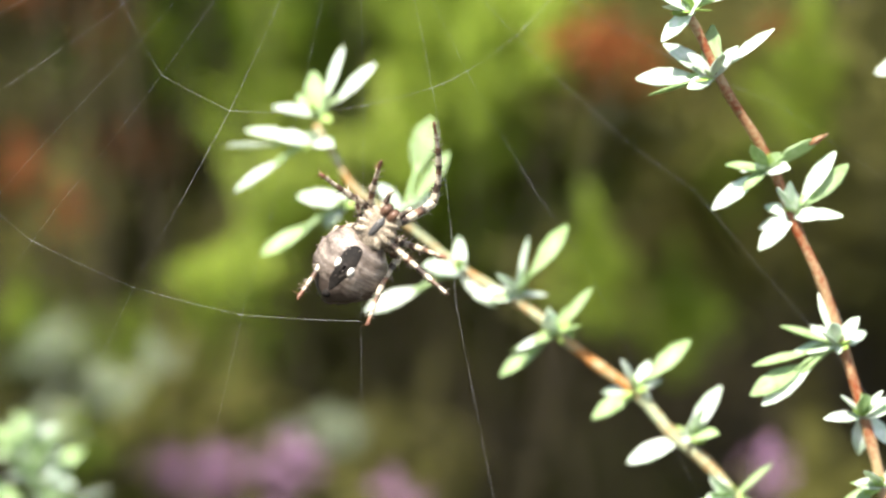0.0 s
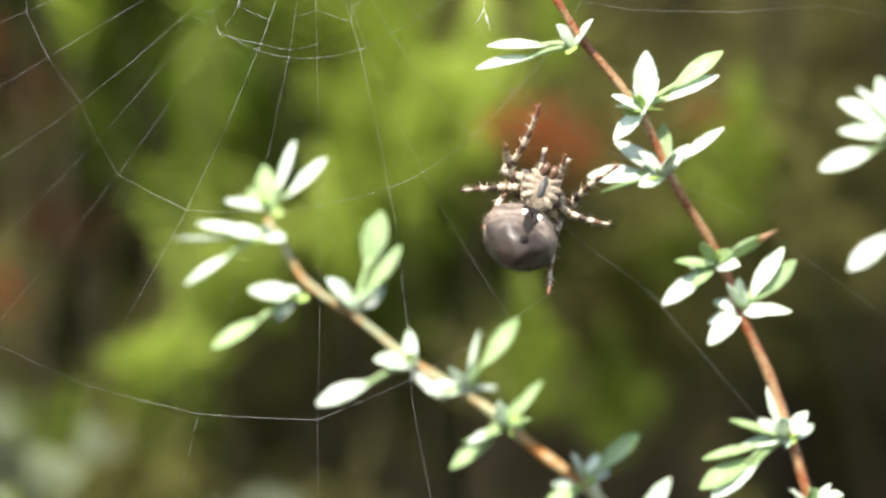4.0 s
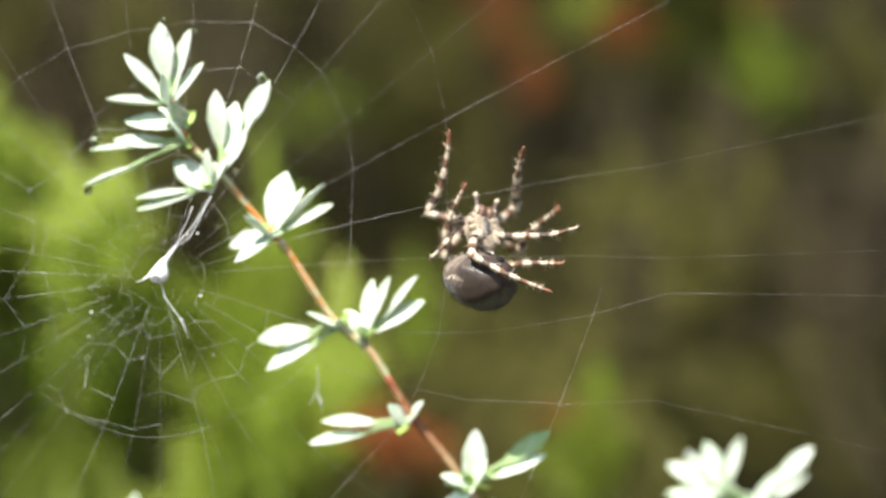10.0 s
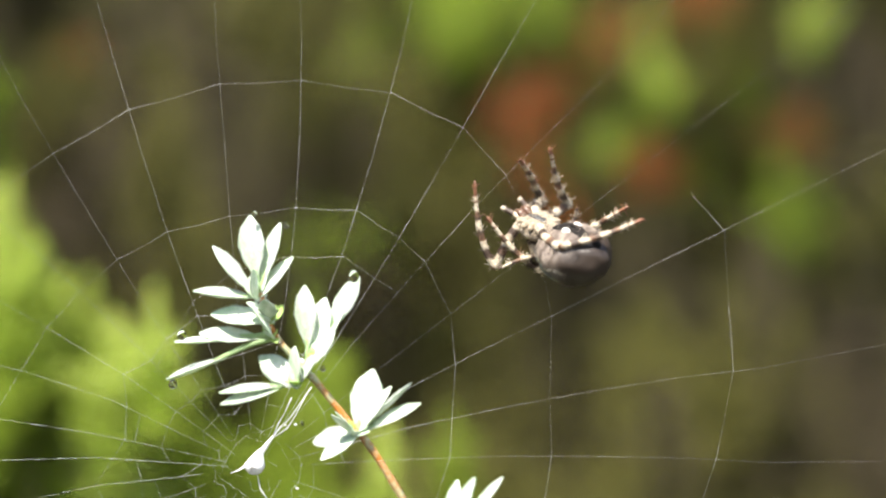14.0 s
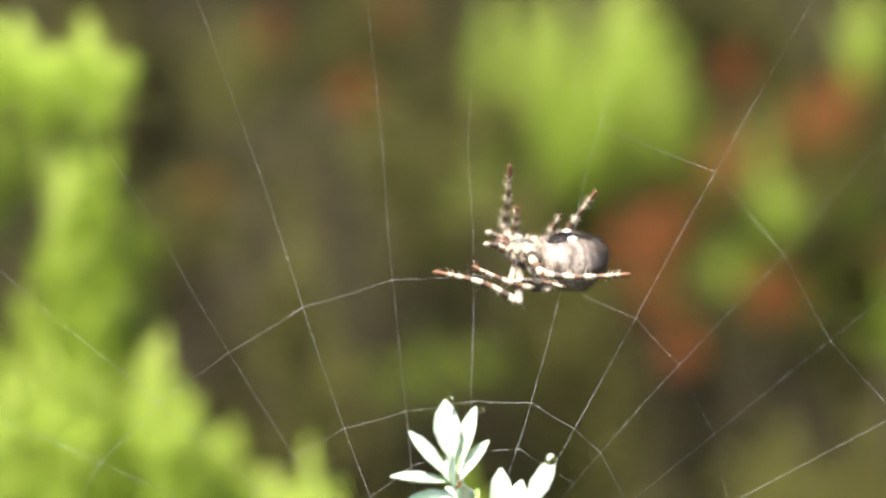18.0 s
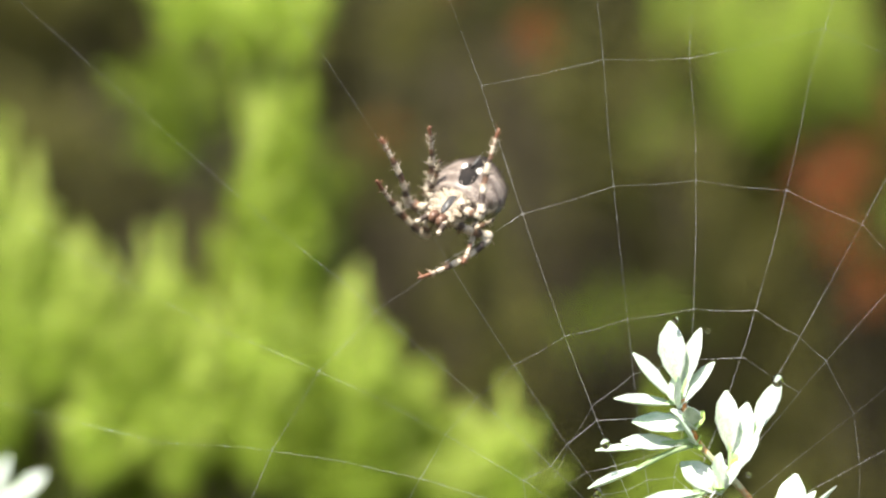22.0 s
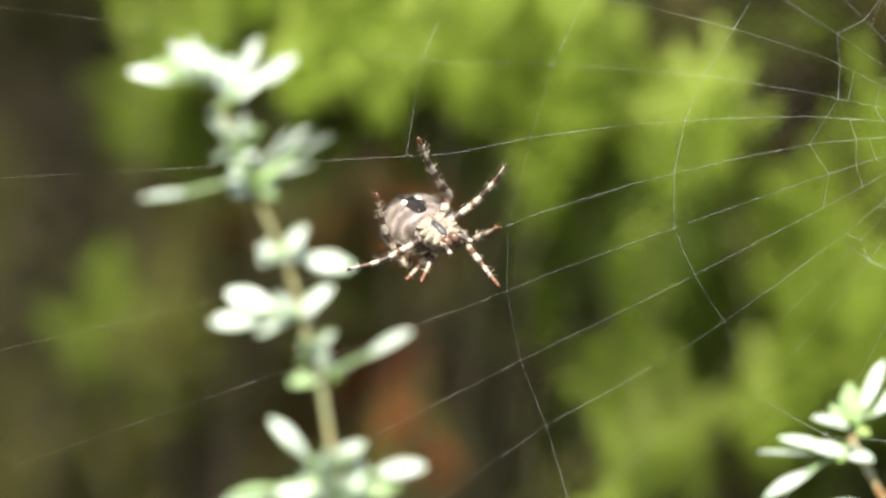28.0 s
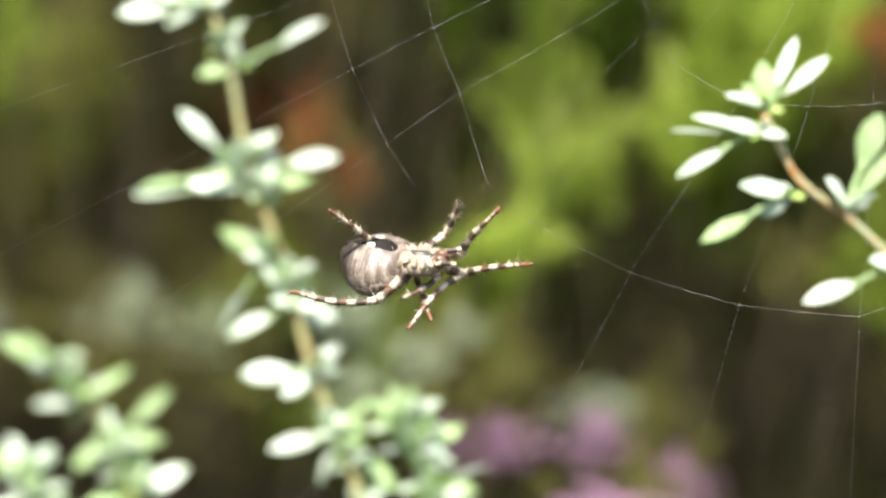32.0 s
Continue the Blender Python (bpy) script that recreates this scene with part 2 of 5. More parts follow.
def sprays(variant, loose, rise):
    """Loose side sprays all round a short stem."""
    def box(r):
        k = r.randrange(15)
        turn = k * 2.4 + variant
        base = Vector((0, 0, -0.5 + 0.8 * k / 15))
        way = Vector((math.cos(turn) * 0.9, math.sin(turn) * 0.9, rise))
        reach = (0.60 - 0.36 * k / 15) * (0.75 + 0.35 * math.sin(k * 5.3 + variant))
        if k == 14:
            way, reach = Vector((0.08 * math.sin(variant), 0, 1)), 0.3
        v = r.uniform(0.05, 1)
        s = loose * (1.2 - 0.7 * v)
        return base + way * reach * v + Vector((r.gauss(0, s), r.gauss(0, s), r.gauss(0, s))), way
    return box


def shoot_mesh(kind, variant):
    key = kind, variant
    if key not in SHOOTS:
        mat = {"g": GREEN, "r": RUST, "m": HALF_SHADE, "d": OLIVE, "b": BROWNED, "p": PINK, "w": PALE}[kind]
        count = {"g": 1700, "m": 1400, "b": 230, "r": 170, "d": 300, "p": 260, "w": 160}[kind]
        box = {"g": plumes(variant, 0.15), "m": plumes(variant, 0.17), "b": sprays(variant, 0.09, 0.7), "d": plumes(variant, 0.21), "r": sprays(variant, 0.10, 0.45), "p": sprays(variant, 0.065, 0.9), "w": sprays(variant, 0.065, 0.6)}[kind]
        v, f = leaf_cloud(count, box, {"g": 0.085, "m": 0.09, "p": 0.12}.get(kind, 0.16), hash((len(SHOOTS), 5)) % 999, 0.7)
        me = cloud_mesh("foliage", v, f, mat)
        if kind == "g":
            me.materials.append(TIP)
            q = random.Random(variant)
            me.polygons.foreach_set("material_index", [int(v[a[0]].z + 0.5 > q.random() * 1.1) for a in f])
        SHOOTS[key] = me
    return SHOOTS[key]


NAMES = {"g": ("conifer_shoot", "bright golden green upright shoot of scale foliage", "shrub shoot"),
         "m": ("conifer_shoot", "fresh green upright shoot toned for half shade", "shrub shoot"),
         "b": ("browned_shoot", "browned heath shoot with deep shade in its colour", "shrub shoot"),
         "r": ("dead_shoot", "rust brown dead shoot among the shrubs", "dead shoot"),
         "d": ("heath_shoot", "dull olive heath shoot in half shade", "shrub shoot"),
         "p": ("heather_spike", "heather spike with pink bell flowers", "heather"),
         "w": ("lichen_sprig", "pale grey green lichened sprig", "sprig")}


def bush(kind, x, y, z, w, h):
    name, label, category = NAMES[kind]
    foot = Vector((x * MM + rng.uniform(-0.08, 0.08), y * MM + rng.uniform(0.0, 0.03), -0.25))
    ob = thing(name, foot, label, category, "background shoots")
    top = Vector((x * MM, y * MM, z * MM))
    fol = part("foliage", shoot_mesh(kind, rng.randrange(6)), None, ob)
    fol.location = top - foot
    wide = max(w, h * 0.28)
    fol.scale = (wide * (1.25 if kind in "gdm" else 1.15) * MM, min(wide, 22) * MM, h * 1.1 * MM)
    fol.rotation_euler = (rng.uniform(-0.15, 0.15), rng.uniform(-0.2, 0.2), 0)
    # under green shoots, often the copy that has half shade in its colour
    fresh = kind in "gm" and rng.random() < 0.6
    low = part("lower_foliage", shoot_mesh("m" if fresh else "d", rng.randrange(4)), None, ob, "green lower foliage toned for half shade" if fresh else "dull olive lower foliage")
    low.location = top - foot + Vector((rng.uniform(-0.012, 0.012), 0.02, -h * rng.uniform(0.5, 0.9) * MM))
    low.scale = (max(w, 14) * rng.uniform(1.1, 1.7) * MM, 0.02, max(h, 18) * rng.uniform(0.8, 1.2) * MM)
    bm = bmesh.new()
    mid = (top - foot) * 0.5 + Vector((rng.uniform(-0.01, 0.01), 0.005, 0))
    path = smooth_path([(0, 0, 0), mid, top - foot + Vector((0, 0, h * 0.3 * MM))], 4)
    tube(bm, path, [0.0002 * (1 - 0.6 * i / len(path)) for i in range(len(path))], 5)
    part("stem", bm, WOOD, ob, "thin brown stem")


bush('d', -31, 96, -7, 14, 7)
bush('r', -76, 148, 11, 36, 14)
bush('r', -64, 145, 42, 29, 12)
bush('m', -2, 86, 23, 15, 19)
bush('m', 8, 88, 21, 15, 15)
bush('g', -7, 87, 31, 18, 11)
bush('r', 16, 78, 23, 16, 7)
bush('w', 18, 99, 16, 11, 6)
bush('d', -69, 134, -12, 23, 8)
bush('d', -54, 136, -25, 26, 14)
bush('d', 32, 112, 9, 26, 12)
bush('d', -33, 131, -19, 28, 13)
bush('p', -27, 50, -34, 21, 6)
bush('p', -16, 73, -35, 14, 10)
bush('p', 33, 68, -29, 8, 7)
bush('w', -72, 89, -16, 12, 9)
bush('m', -43, 94, -21, 14, 12)
bush('w', -65, 94, -13, 25, 8)
bush('m', -68, 82, -11, 12, 9)
bush('m', -59, 90, -12, 12, 6)
bush('m', -56, 86, -20, 11, 10)
bush('m', -49, 92, -21, 11, 7)
bush('g', -60, 74, -25, 16, 7)
bush('d', -33, 116, -16, 26, 14)
bush('m', -50, 88, 44, 13, 9)
bush('m', -42, 87, 45, 13, 14)
bush('m', -12, 81, 28, 13, 23)
bush('m', -3, 78, 27, 13, 18)
bush('m', 0, 109, 19, 19, 20)
bush('d', -36, 119, -2, 21, 14)
bush('d', 7, 84, 42, 12, 8)
bush('m', 14, 92, 42, 10, 12)
bush('r', -67, 146, 45, 19, 8)
bush('r', -66, 146, 14, 17, 13)
bush('r', 15, 64, 26, 15, 6)
bush('r', 35, 79, 28, 10, 3)
bush('d', 50, 126, 26, 23, 13)
bush('d', -52, 123, -15, 20, 8)
bush('d', 25, 121, 5, 21, 10)
bush('m', -36, 78, 58, 11, 14)
bush('g', 4, 81, 35, 17, 20)
bush('g', -15, 87, 16, 15, 14)
bush('g', -5, 91, 17, 15, 15)
bush('r', 11, 72, 27, 18, 6)
bush('w', 11, 85, 20, 12, 7)
bush('d', 54, 138, 27, 25, 14)
bush('d', 47, 130, 44, 20, 14)
bush('g', -1, 165, 130, 8, 15)
bush('g', 7, 165, 123, 8, 27)
bush('g', 12, 165, 115, 8, 13)
bush('g', 16, 165, 121, 9, 23)
bush('g', 23, 165, 132, 13, 15)
bush('m', 29, 167, 119, 11, 18)
bush('m', 18, 167, 111, 15, 10)
bush('m', -3, 167, 107, 10, 11)
bush('g', 45, 165, 109, 5, 14)
bush('g', 48, 165, 103, 10, 8)
bush('g', 39, 165, 93, 7, 6)
bush('m', 44, 167, 96, 7, 7)
bush('g', 63, 165, 132, 8, 15)
bush('g', -2, 165, 77, 10, 6)
bush('g', 3, 165, 75, 10, 5)
bush('r', 54, 157, 118, 14, 10)
bush('r', 59, 157, 122, 9, 7)
bush('r', 40, 157, 126, 7, 7)
bush('r', 22, 157, 97, 9, 11)
bush('r', 29, 157, 101, 10, 8)
bush('r', 26, 157, 88, 9, 7)
bush('r', 46, 157, 87, 14, 5)
bush('r', 31, 157, 80, 8, 8)
bush('r', 36, 157, 109, 6, 9)
bush('r', -38, 157, 133, 6, 7)
bush('r', -24, 157, 122, 8, 7)
bush('r', -49, 157, 106, 8, 4)
bush('r', -17, 157, 136, 9, 4)
bush('d', -29, 186, 131, 9, 8)
bush('d', -34, 186, 116, 9, 9)
bush('d', 61, 186, 77, 16, 12)
bush('d', 42, 186, 65, 17, 10)
bush('d', 20, 186, 72, 13, 9)
bush('d', -45, 186, 112, 7, 10)
bush('d', 63, 186, 97, 10, 9)
bush('d', -14, 186, 122, 7, 15)
bush('g', 74, 165, 115, 9, 11)
bush('r', -65, 76, 38, 11, 8)
bush('r', -62, 79, 42, 8, 6)
bush('r', -66, 77, 13, 10, 8)
bush('r', -61, 80, 7, 8, 7)
bush('g', -50, 84, 44, 11, 10)
bush('g', -57, 76, 58, 11, 12)
bush('m', -49, 77, 54, 11, 12)
bush('m', -42, 78, 60, 9, 12)
bush('m', -42, 86, 42, 11, 12)
bush('m', -46, 90, 36, 10, 9)
bush('d', -60, 132, 24, 16, 10)
bush('w', -26, 84, -25, 14, 7)
bush('d', -32, 100, -21, 16, 10)
bush('m', -108, 120, 56, 15, 13)
bush('d', -98, 125, 46, 16, 12)
bush('g', 10, 163, 128, 8, 20)
bush('g', 20, 163, 126, 9, 18)
bush('g', 28, 164, 122, 8, 15)
bush('r', 40, 157, 112, 8, 9)
bush('r', 26, 157, 97, 11, 8)
bush('r', 46, 157, 90, 12, 6)
bush('m', 71, 168, 82, 14, 14)
bush('r', 70, 157, 95, 12, 7)
bush('d', 3, 188, 76, 28, 10)
bush('g', -39, 92, 56, 18, 21)
bush('g', -61, 70, 116, 13, 11)
bush('g', -54, 70, 116, 13, 11)
bush('g', -57, 72, 87, 12, 24)
bush('g', -57, 72, 69, 14, 24)
bush('g', -48, 72, 67, 14, 18)
bush('g', -66, 74, 66, 11, 15)
bush('g', -42, 74, 63, 13, 16)
bush('d', -15, 124, 109, 20, 15)
bush('g', -90, 70, 81, 12, 23)
bush('g', -82, 72, 76, 12, 14)
bush('g', -74, 72, 69, 16, 18)
bush('m', -60, 73, 66, 12, 18)
bush('m', -52, 72, 65, 12, 21)
bush('m', -43, 72, 65, 13, 12)
bush('g', -28, 73, 55, 17, 12)
bush('g', -105, 76, 90, 10, 25)
bush('g', -95, 72, 84, 11, 25)
bush('g', -88, 74, 80, 11, 15)
bush('g', -79, 72, 72, 16, 17)
bush('m', -56, 72, 88, 15, 29)
bush('g', -80, 70, 60, 13, 12)
bush('g', -68, 70, 62, 15, 17)
bush('m', -52, 72, 60, 12, 15)
bush('m', -46, 72, 52, 12, 20)
bush('g', -31, 72, 51, 14, 14)
bush('m', -17, 80, 43, 11, 9)
bush('m', -11, 86, 44, 11, 15)
bush('r', -79, 150, 40, 14, 8)
bush('g', -100, 82, 65, 15, 16)
bush('g', -93, 74, 64, 15, 11)
bush('d', -2, 100, 43, 14, 15)
bush('m', -28, 97, 30, 11, 11)
bush('m', -21, 98, 30, 11, 12)
bush('r', -71, 145, 41, 18, 16)
bush('r', -97, 138, 40, 11, 7)
bush('g', -34, 82, 10, 11, 13)
bush('g', -27, 89, 12, 11, 16)
bush('g', -38, 83, -1, 19, 9)
bush('m', -5, 96, 25, 18, 21)
bush('m', -19, 97, 30, 15, 12)
bush('w', -90, 87, -13, 18, 9)
bush('w', -111, 84, -13, 10, 9)
bush('d', -62, 123, -18, 27, 16)
bush('d', -114, 129, 6, 27, 12)
bush('d', -68, 117, -7, 21, 8)
bush('p', -47, 76, -29, 10, 6)
bush('p', -40, 75, -29, 14, 7)
bush('p', -28, 65, -27, 13, 8)
bush('g', -36, 86, 39, 13, 17)
bush('g', -28, 84, 37, 13, 12)
bush('g', -71, 72, 72, 14, 22)
bush('g', -102, 76, 80, 15, 17)
bush('g', -94, 76, 82, 15, 22)
bush('g', -86, 71, 72, 12, 12)
bush('g', -79, 71, 74, 12, 19)
bush('m', -36, 87, 22, 16, 17)
bush('d', -44, 95, 3, 11, 12)
bush('d', -104, 119, 23, 17, 14)
bush('d', -93, 125, 24, 17, 15)
bush('w', -79, 86, -16, 24, 8)
bush('d', 3, 90, -3, 13, 12)
bush('m', 10, 80, -2, 13, 15)
bush('d', 45, 92, 22, 17, 15)
bush('d', -68, 100, -4, 19, 9)
bush('m', 39, 92, 24, 14, 15)
bush('m', -111, 93, 106, 12, 10)
bush('m', -104, 94, 104, 12, 7)
bush('g', -74, 125, 32, 12, 9)
bush('m', -70, 95, -9, 12, 11)
bush('m', -61, 100, -12, 12, 9)
bush('m', -46, 95, -17, 9, 12)
bush('d', 30, 140, 28, 22, 18)
bush('d', 46, 140, 11, 22, 21)
bush('d', 22, 140, 9, 19, 17)
bush('m', -27, 130, 16, 22, 15)
bush('m', -28, 110, -4, 18, 10)
bush('g', 2, 130, 31, 17, 17)
bush('m', -12, 130, 36, 15, 13)
bush('g', -33, 100, 12, 15, 19)
bush('g', -40, 100, -1, 11, 7)
bush('g', -52, 95, 44, 13, 15)
bush('m', -7, 102, 42, 13, 16)
bush('m', -24, 110, 33, 11, 11)
bush('d', -16, 140, 6, 30, 21)
bush('d', -54, 140, -2, 22, 21)
bush('m', -111, 130, 23, 28, 17)
bush('d', -126, 140, 11, 22, 14)
bush('m', -54, 90, -15, 10, 12)
bush('w', -93, 110, -14, 10, 10)
bush('w', -124, 110, -13, 10, 10)
bush('m', -50, 100, -14, 9, 10)
bush('g', -3, 100, 30, 13, 12)
bush('d', 14, 112, 42, 12, 15)
bush('m', 40, 120, 21, 14, 14)
bush('m', -19, 100, 23, 17, 14)
bush('g', -41, 100, 54, 14, 20)
bush('m', -11, 104, 36, 18, 14)
bush('m', -29, 110, 36, 18, 14)
bush('m', -23, 110, 19, 14, 13)
bush('d', -47, 140, 26, 22, 18)
bush('m', -9, 84, 39, 13, 16)
bush('m', -27, 90, 31, 13, 14)
bush('m', -3, 80, 54, 10, 18)
bush('g', -57, 74, 100, 8, 28)
bush('g', -72, 72, 76, 9, 15)
bush('g', -45, 72, 66, 10, 15)
bush('g', -68, 70, 117, 12, 10)
bush('g', -58, 74, 101, 7, 17)
bush('g', -96, 72, 88, 11, 14)
bush('g', -45, 72, 66, 11, 22)
bush('g', -60, 72, 66, 10, 20)
bush('g', -25, 72, 57, 9, 14)
bush('g', -32, 84, 9, 11, 10)
bush('r', -73, 118, 15, 22, 8)
bush('r', -61, 122, 39, 17, 8)
bush('r', -67, 112, 9, 15, 6)
bush('w', -60, 62, -11, 12, 6)
bush('w', -52, 64, -17, 14, 7)
bush('w', -46, 66, -13, 9, 5)
bush('w', -59, 60, -21, 13, 7)
bush('d', 44, 130, 59, 16, 12)
bush('d', 62, 135, 63, 16, 14)
bush('d', 54, 140, 52, 18, 12)

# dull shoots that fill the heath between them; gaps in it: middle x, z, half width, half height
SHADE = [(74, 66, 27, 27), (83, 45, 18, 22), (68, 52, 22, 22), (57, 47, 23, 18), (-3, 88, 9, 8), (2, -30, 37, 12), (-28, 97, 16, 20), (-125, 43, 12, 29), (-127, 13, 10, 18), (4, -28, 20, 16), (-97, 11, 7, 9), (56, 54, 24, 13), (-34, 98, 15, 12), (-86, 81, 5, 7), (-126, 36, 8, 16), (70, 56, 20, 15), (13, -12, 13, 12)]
for i in range(420):
    fx, fz = rng.uniform(-175, 135), rng.uniform(-70, 170)
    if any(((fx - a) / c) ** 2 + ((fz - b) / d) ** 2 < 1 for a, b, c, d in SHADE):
        # dark brown shoots bring the deep shade of these places as colour
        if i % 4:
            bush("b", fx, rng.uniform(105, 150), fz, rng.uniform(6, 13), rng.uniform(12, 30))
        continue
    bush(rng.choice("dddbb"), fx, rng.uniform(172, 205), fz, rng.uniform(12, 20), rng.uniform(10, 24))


# bare old stems that stand in the gaps
for i in range(6):
    sx, sy, top = rng.uniform(88, 135) * MM, rng.uniform(90, 130) * MM, rng.uniform(0.02, 0.15)
    lean = rng.uniform(-0.03, 0.03)
    old = thing("shrub_stem", (sx, sy, -0.26), "bare dark brown old shrub stem with short side twigs", "stem", "old stems")
    path = smooth_path([(0, 0, 0), (lean * 0.3, 0.004, (top + 0.26) * 0.4), (lean * 0.9, -0.003, (top + 0.26) * 0.75), (lean, 0.002, top + 0.26)], 4)
    bm = bmesh.new()
    tube(bm, path, [0.0010 * (1 - 0.6 * k / len(path)) for k in range(len(path))], 7)
    part("main_stem", bm, DARK_WOOD, old)
    for k in (6, 8, 10):
        bm = bmesh.new()
        p = path[k]
        side = rng.choice((-1, 1)) * rng.uniform(0.012, 0.03)
        tube(bm, [p, p + Vector((side * 0.5, -0.003, 0.012)), p + Vector((side, -0.004, 0.03))], [0.0006, 0.0005, 0.0003], 5)
        part("side_twig", bm, DARK_WOOD, old)

# twigs with silvery leaves
rng.seed(11)
def leaf_mesh(name, mat, bend, fold):
    """A thick narrow leaf, 1 long along x, 1 wide; its upper face looks along z."""
    bm = bmesh.new()
    n, rings = 10, []
    for i in range(n + 1):
        u = i / n
        w = 0.5 * math.sin(math.pi * (0.05 + 0.95 * u) ** 1.22) ** 0.74 if 0 < i < n else 0.0
        w = max(w * (1 + 0.05 * math.sin(i * 2.3 + bend * 40)), 0.12 if i == 0 else 0.06)
        z0 = bend * u * u
        row = []
        for k in range(10):
            a = 2 * math.pi * k / 10
            y = w * math.cos(a)
            t = 0.14 * w * 2 * math.sin(a)
            groove = -0.05 * (1 - abs(math.cos(a))) if math.sin(a) > 0 else 0.0
            row.append(bm.verts.new((u, y, z0 + t + groove * min(1, w * 3) + fold * abs(y))))
        rings.append(row)
    for a, b in zip(rings, rings[1:]):
        for k in range(10):
            bm.faces.new((a[k], a[(k + 1) % 10], b[(k + 1) % 10], b[k]))
    bm.faces.new(rings[0][::-1])
    bm.faces.new(rings[-1])
    return mesh_of(bm, name, mat)


LEAVES = [leaf_mesh("leaf", LEAF, b, f) for b, f in ((0.05, 0.32), (-0.08, 0.20), (0.14, 0.42), (-0.18, 0.12), (0.22, 0.25))]
BUDS = [leaf_mesh("leaf", BUD, b, f) for b, f in ((0.10, 0.3), (-0.04, 0.25))]
GREENER = [leaf_mesh("leaf", SHOOT, b, f) for b, f in ((0.08, 0.22), (-0.05, 0.15))]


def stem(twig, pts, thick, mat, extra=0, tip=None):
    pts = [Vector(p) * MM for p in pts]
    last = pts[-1]
    pts += [last + Vector((0.004, 0.003, -0.03)), Vector((last.x + 0.02, last.y + 0.02, -0.13)), Vector((last.x + 0.03, last.y + 0.03, -0.27))]
    path = smooth_path(pts, 4)
    n = len(path)
    bm = bmesh.new()
    radii = [thick * MM * (0.55 + 0.75 * i / n) * (1 + 0.10 * noise.noise((i * 0.7, thick, 0)) + (0.16 if i % 4 == 0 else 0)) for i in range(n)]
    foot = path[-1]
    twig.location = foot
    cut = n // 3 if tip else 0
    tube(bm, [p - foot for p in path[cut:]], radii[cut:], 10)
    part("stem", bm, mat, twig)
    if tip:
        bm = bmesh.new()
        tube(bm, [p - foot for p in path[:cut + 2]], [r * 1.04 for r in radii[:cut + 1]] + [radii[cut + 1] * 0.8], 10)
        part("young_stem", bm, tip, twig, "golden young end of the stem")
    for i in range(extra):
        p = path[rng.randrange(1, n - 10)] / MM
        side = rng.choice((-1, 1))
        tips = [(side * k * rng.uniform(1.4, 3.6), rng.uniform(-0.6, 3.2), rng.uniform(1.1, 1.9)) for k in (1, -1)]
        whorl(twig, p, *tips)


lush = 0.0


def whorl(twig, at, *leaves):
    """Leaves of one node: offsets of the tips across and up, and widths, in millimetres."""
    at = Vector(at) * MM
    buds = tuple((rng.uniform(-1.6, 1.6), rng.uniform(0.2, 2.0), rng.uniform(0.8, 1.3)) for _ in range(3)) + tuple((rng.uniform(-3.2, 3.2), rng.uniform(-1.2, 3.2), rng.uniform(0.9, 1.5)) for _ in range(2 if lush < 0.24 else 9))
    for dx, dz, w in leaves + buds:
        flat = math.hypot(dx, dz)
        deep = math.sqrt(max(0.0, (5.2 if flat > 2.4 else 2.8) ** 2 - flat ** 2)) * rng.choice((-0.8, -0.5, 0.4))
        d = Vector((dx, deep, dz))
        length = d.length
        d.normalize()
        base = at
        if length > 6.2:
            base = at + d * (length - 5.8) * MM
            bm = bmesh.new()
            tube(bm, smooth_path([at - twig.location, (at + base) / 2 + Vector((0, 0, 0.0003)) - twig.location, base + d * 0.0005 - twig.location], 3), 0.00028, 6)
            part("side_shoot", bm, SHOOT, twig)
            length = 5.8
        n = Vector((-0.3, -0.8, 0.95))
        n = (n - d * n.dot(d)).normalized()
        n = Matrix.Rotation(rng.gauss(0, 0.36), 3, d) @ n
        s = n.cross(d)
        w = min(max(w, 0.24 * length), (0.37 if lush < 0.24 else 0.29) * length)
        # darker green: young leaves, and lower ones whose shade is put into the colour
        young = rng.random() < lush or (length < 3.2 and rng.random() < 0.6)
        bud = young and length < 3.2
        leaf = part("leaf", rng.choice(BUDS if bud else GREENER if young else LEAVES), None, twig)
        basis = Matrix((d, s, n)).transposed().to_4x4()
        basis.translation = base - d * 0.0004 - twig.location
        leaf.matrix_basis = basis @ Matrix.Diagonal((length * 1.06 * MM, w * 1.48 * MM, w * 1.25 * MM, 1))


def withered_tip(twig, base, tip):
    """The dried red brown point of one leaf."""
    base, tip = Vector(base) * MM, Vector(tip) * MM
    bm = bmesh.new()
    path = [tip.lerp(base, u) - twig.location + Vector((0, -0.0004, 0)) for u in (-0.16, -0.05, 0.08, 0.2)]
    tube(bm, path, [0.00006, 0.00022, 0.0004, 0.00015], 7)
    part("withered_tip", bm, RED_BARK, twig, "dried red brown leaf tip")


lush = 0.16
# orange brown twig with whorls of silvery green leaves
twig = thing("silver_leaf_twig", (0, 0, 0), "orange brown twig with whorls of silvery green leaves", "twig", "leafy twigs")
stem(twig, [(-14.9, 13.0, 15.3), (-12.9, 13.0, 11.6), (-10.5, 13.0, 7.9), (-5.1, 13.0, 4.1), (-0.8, 13.0, 0.3), (2.8, 13.0, -2.2), (6.4, 13.0, -4.4), (9.4, 13.0, -6.6), (10.4, 13.0, -7.7), (14.9, 13.0, -11.4), (19.0, 13.0, -14.5), (22.5, 13.0, -18.8), (26.0, 13.0, -21.8), (28.9, 13.0, -25.6), (34.6, 13.0, -33.3)], 0.62, BARK)
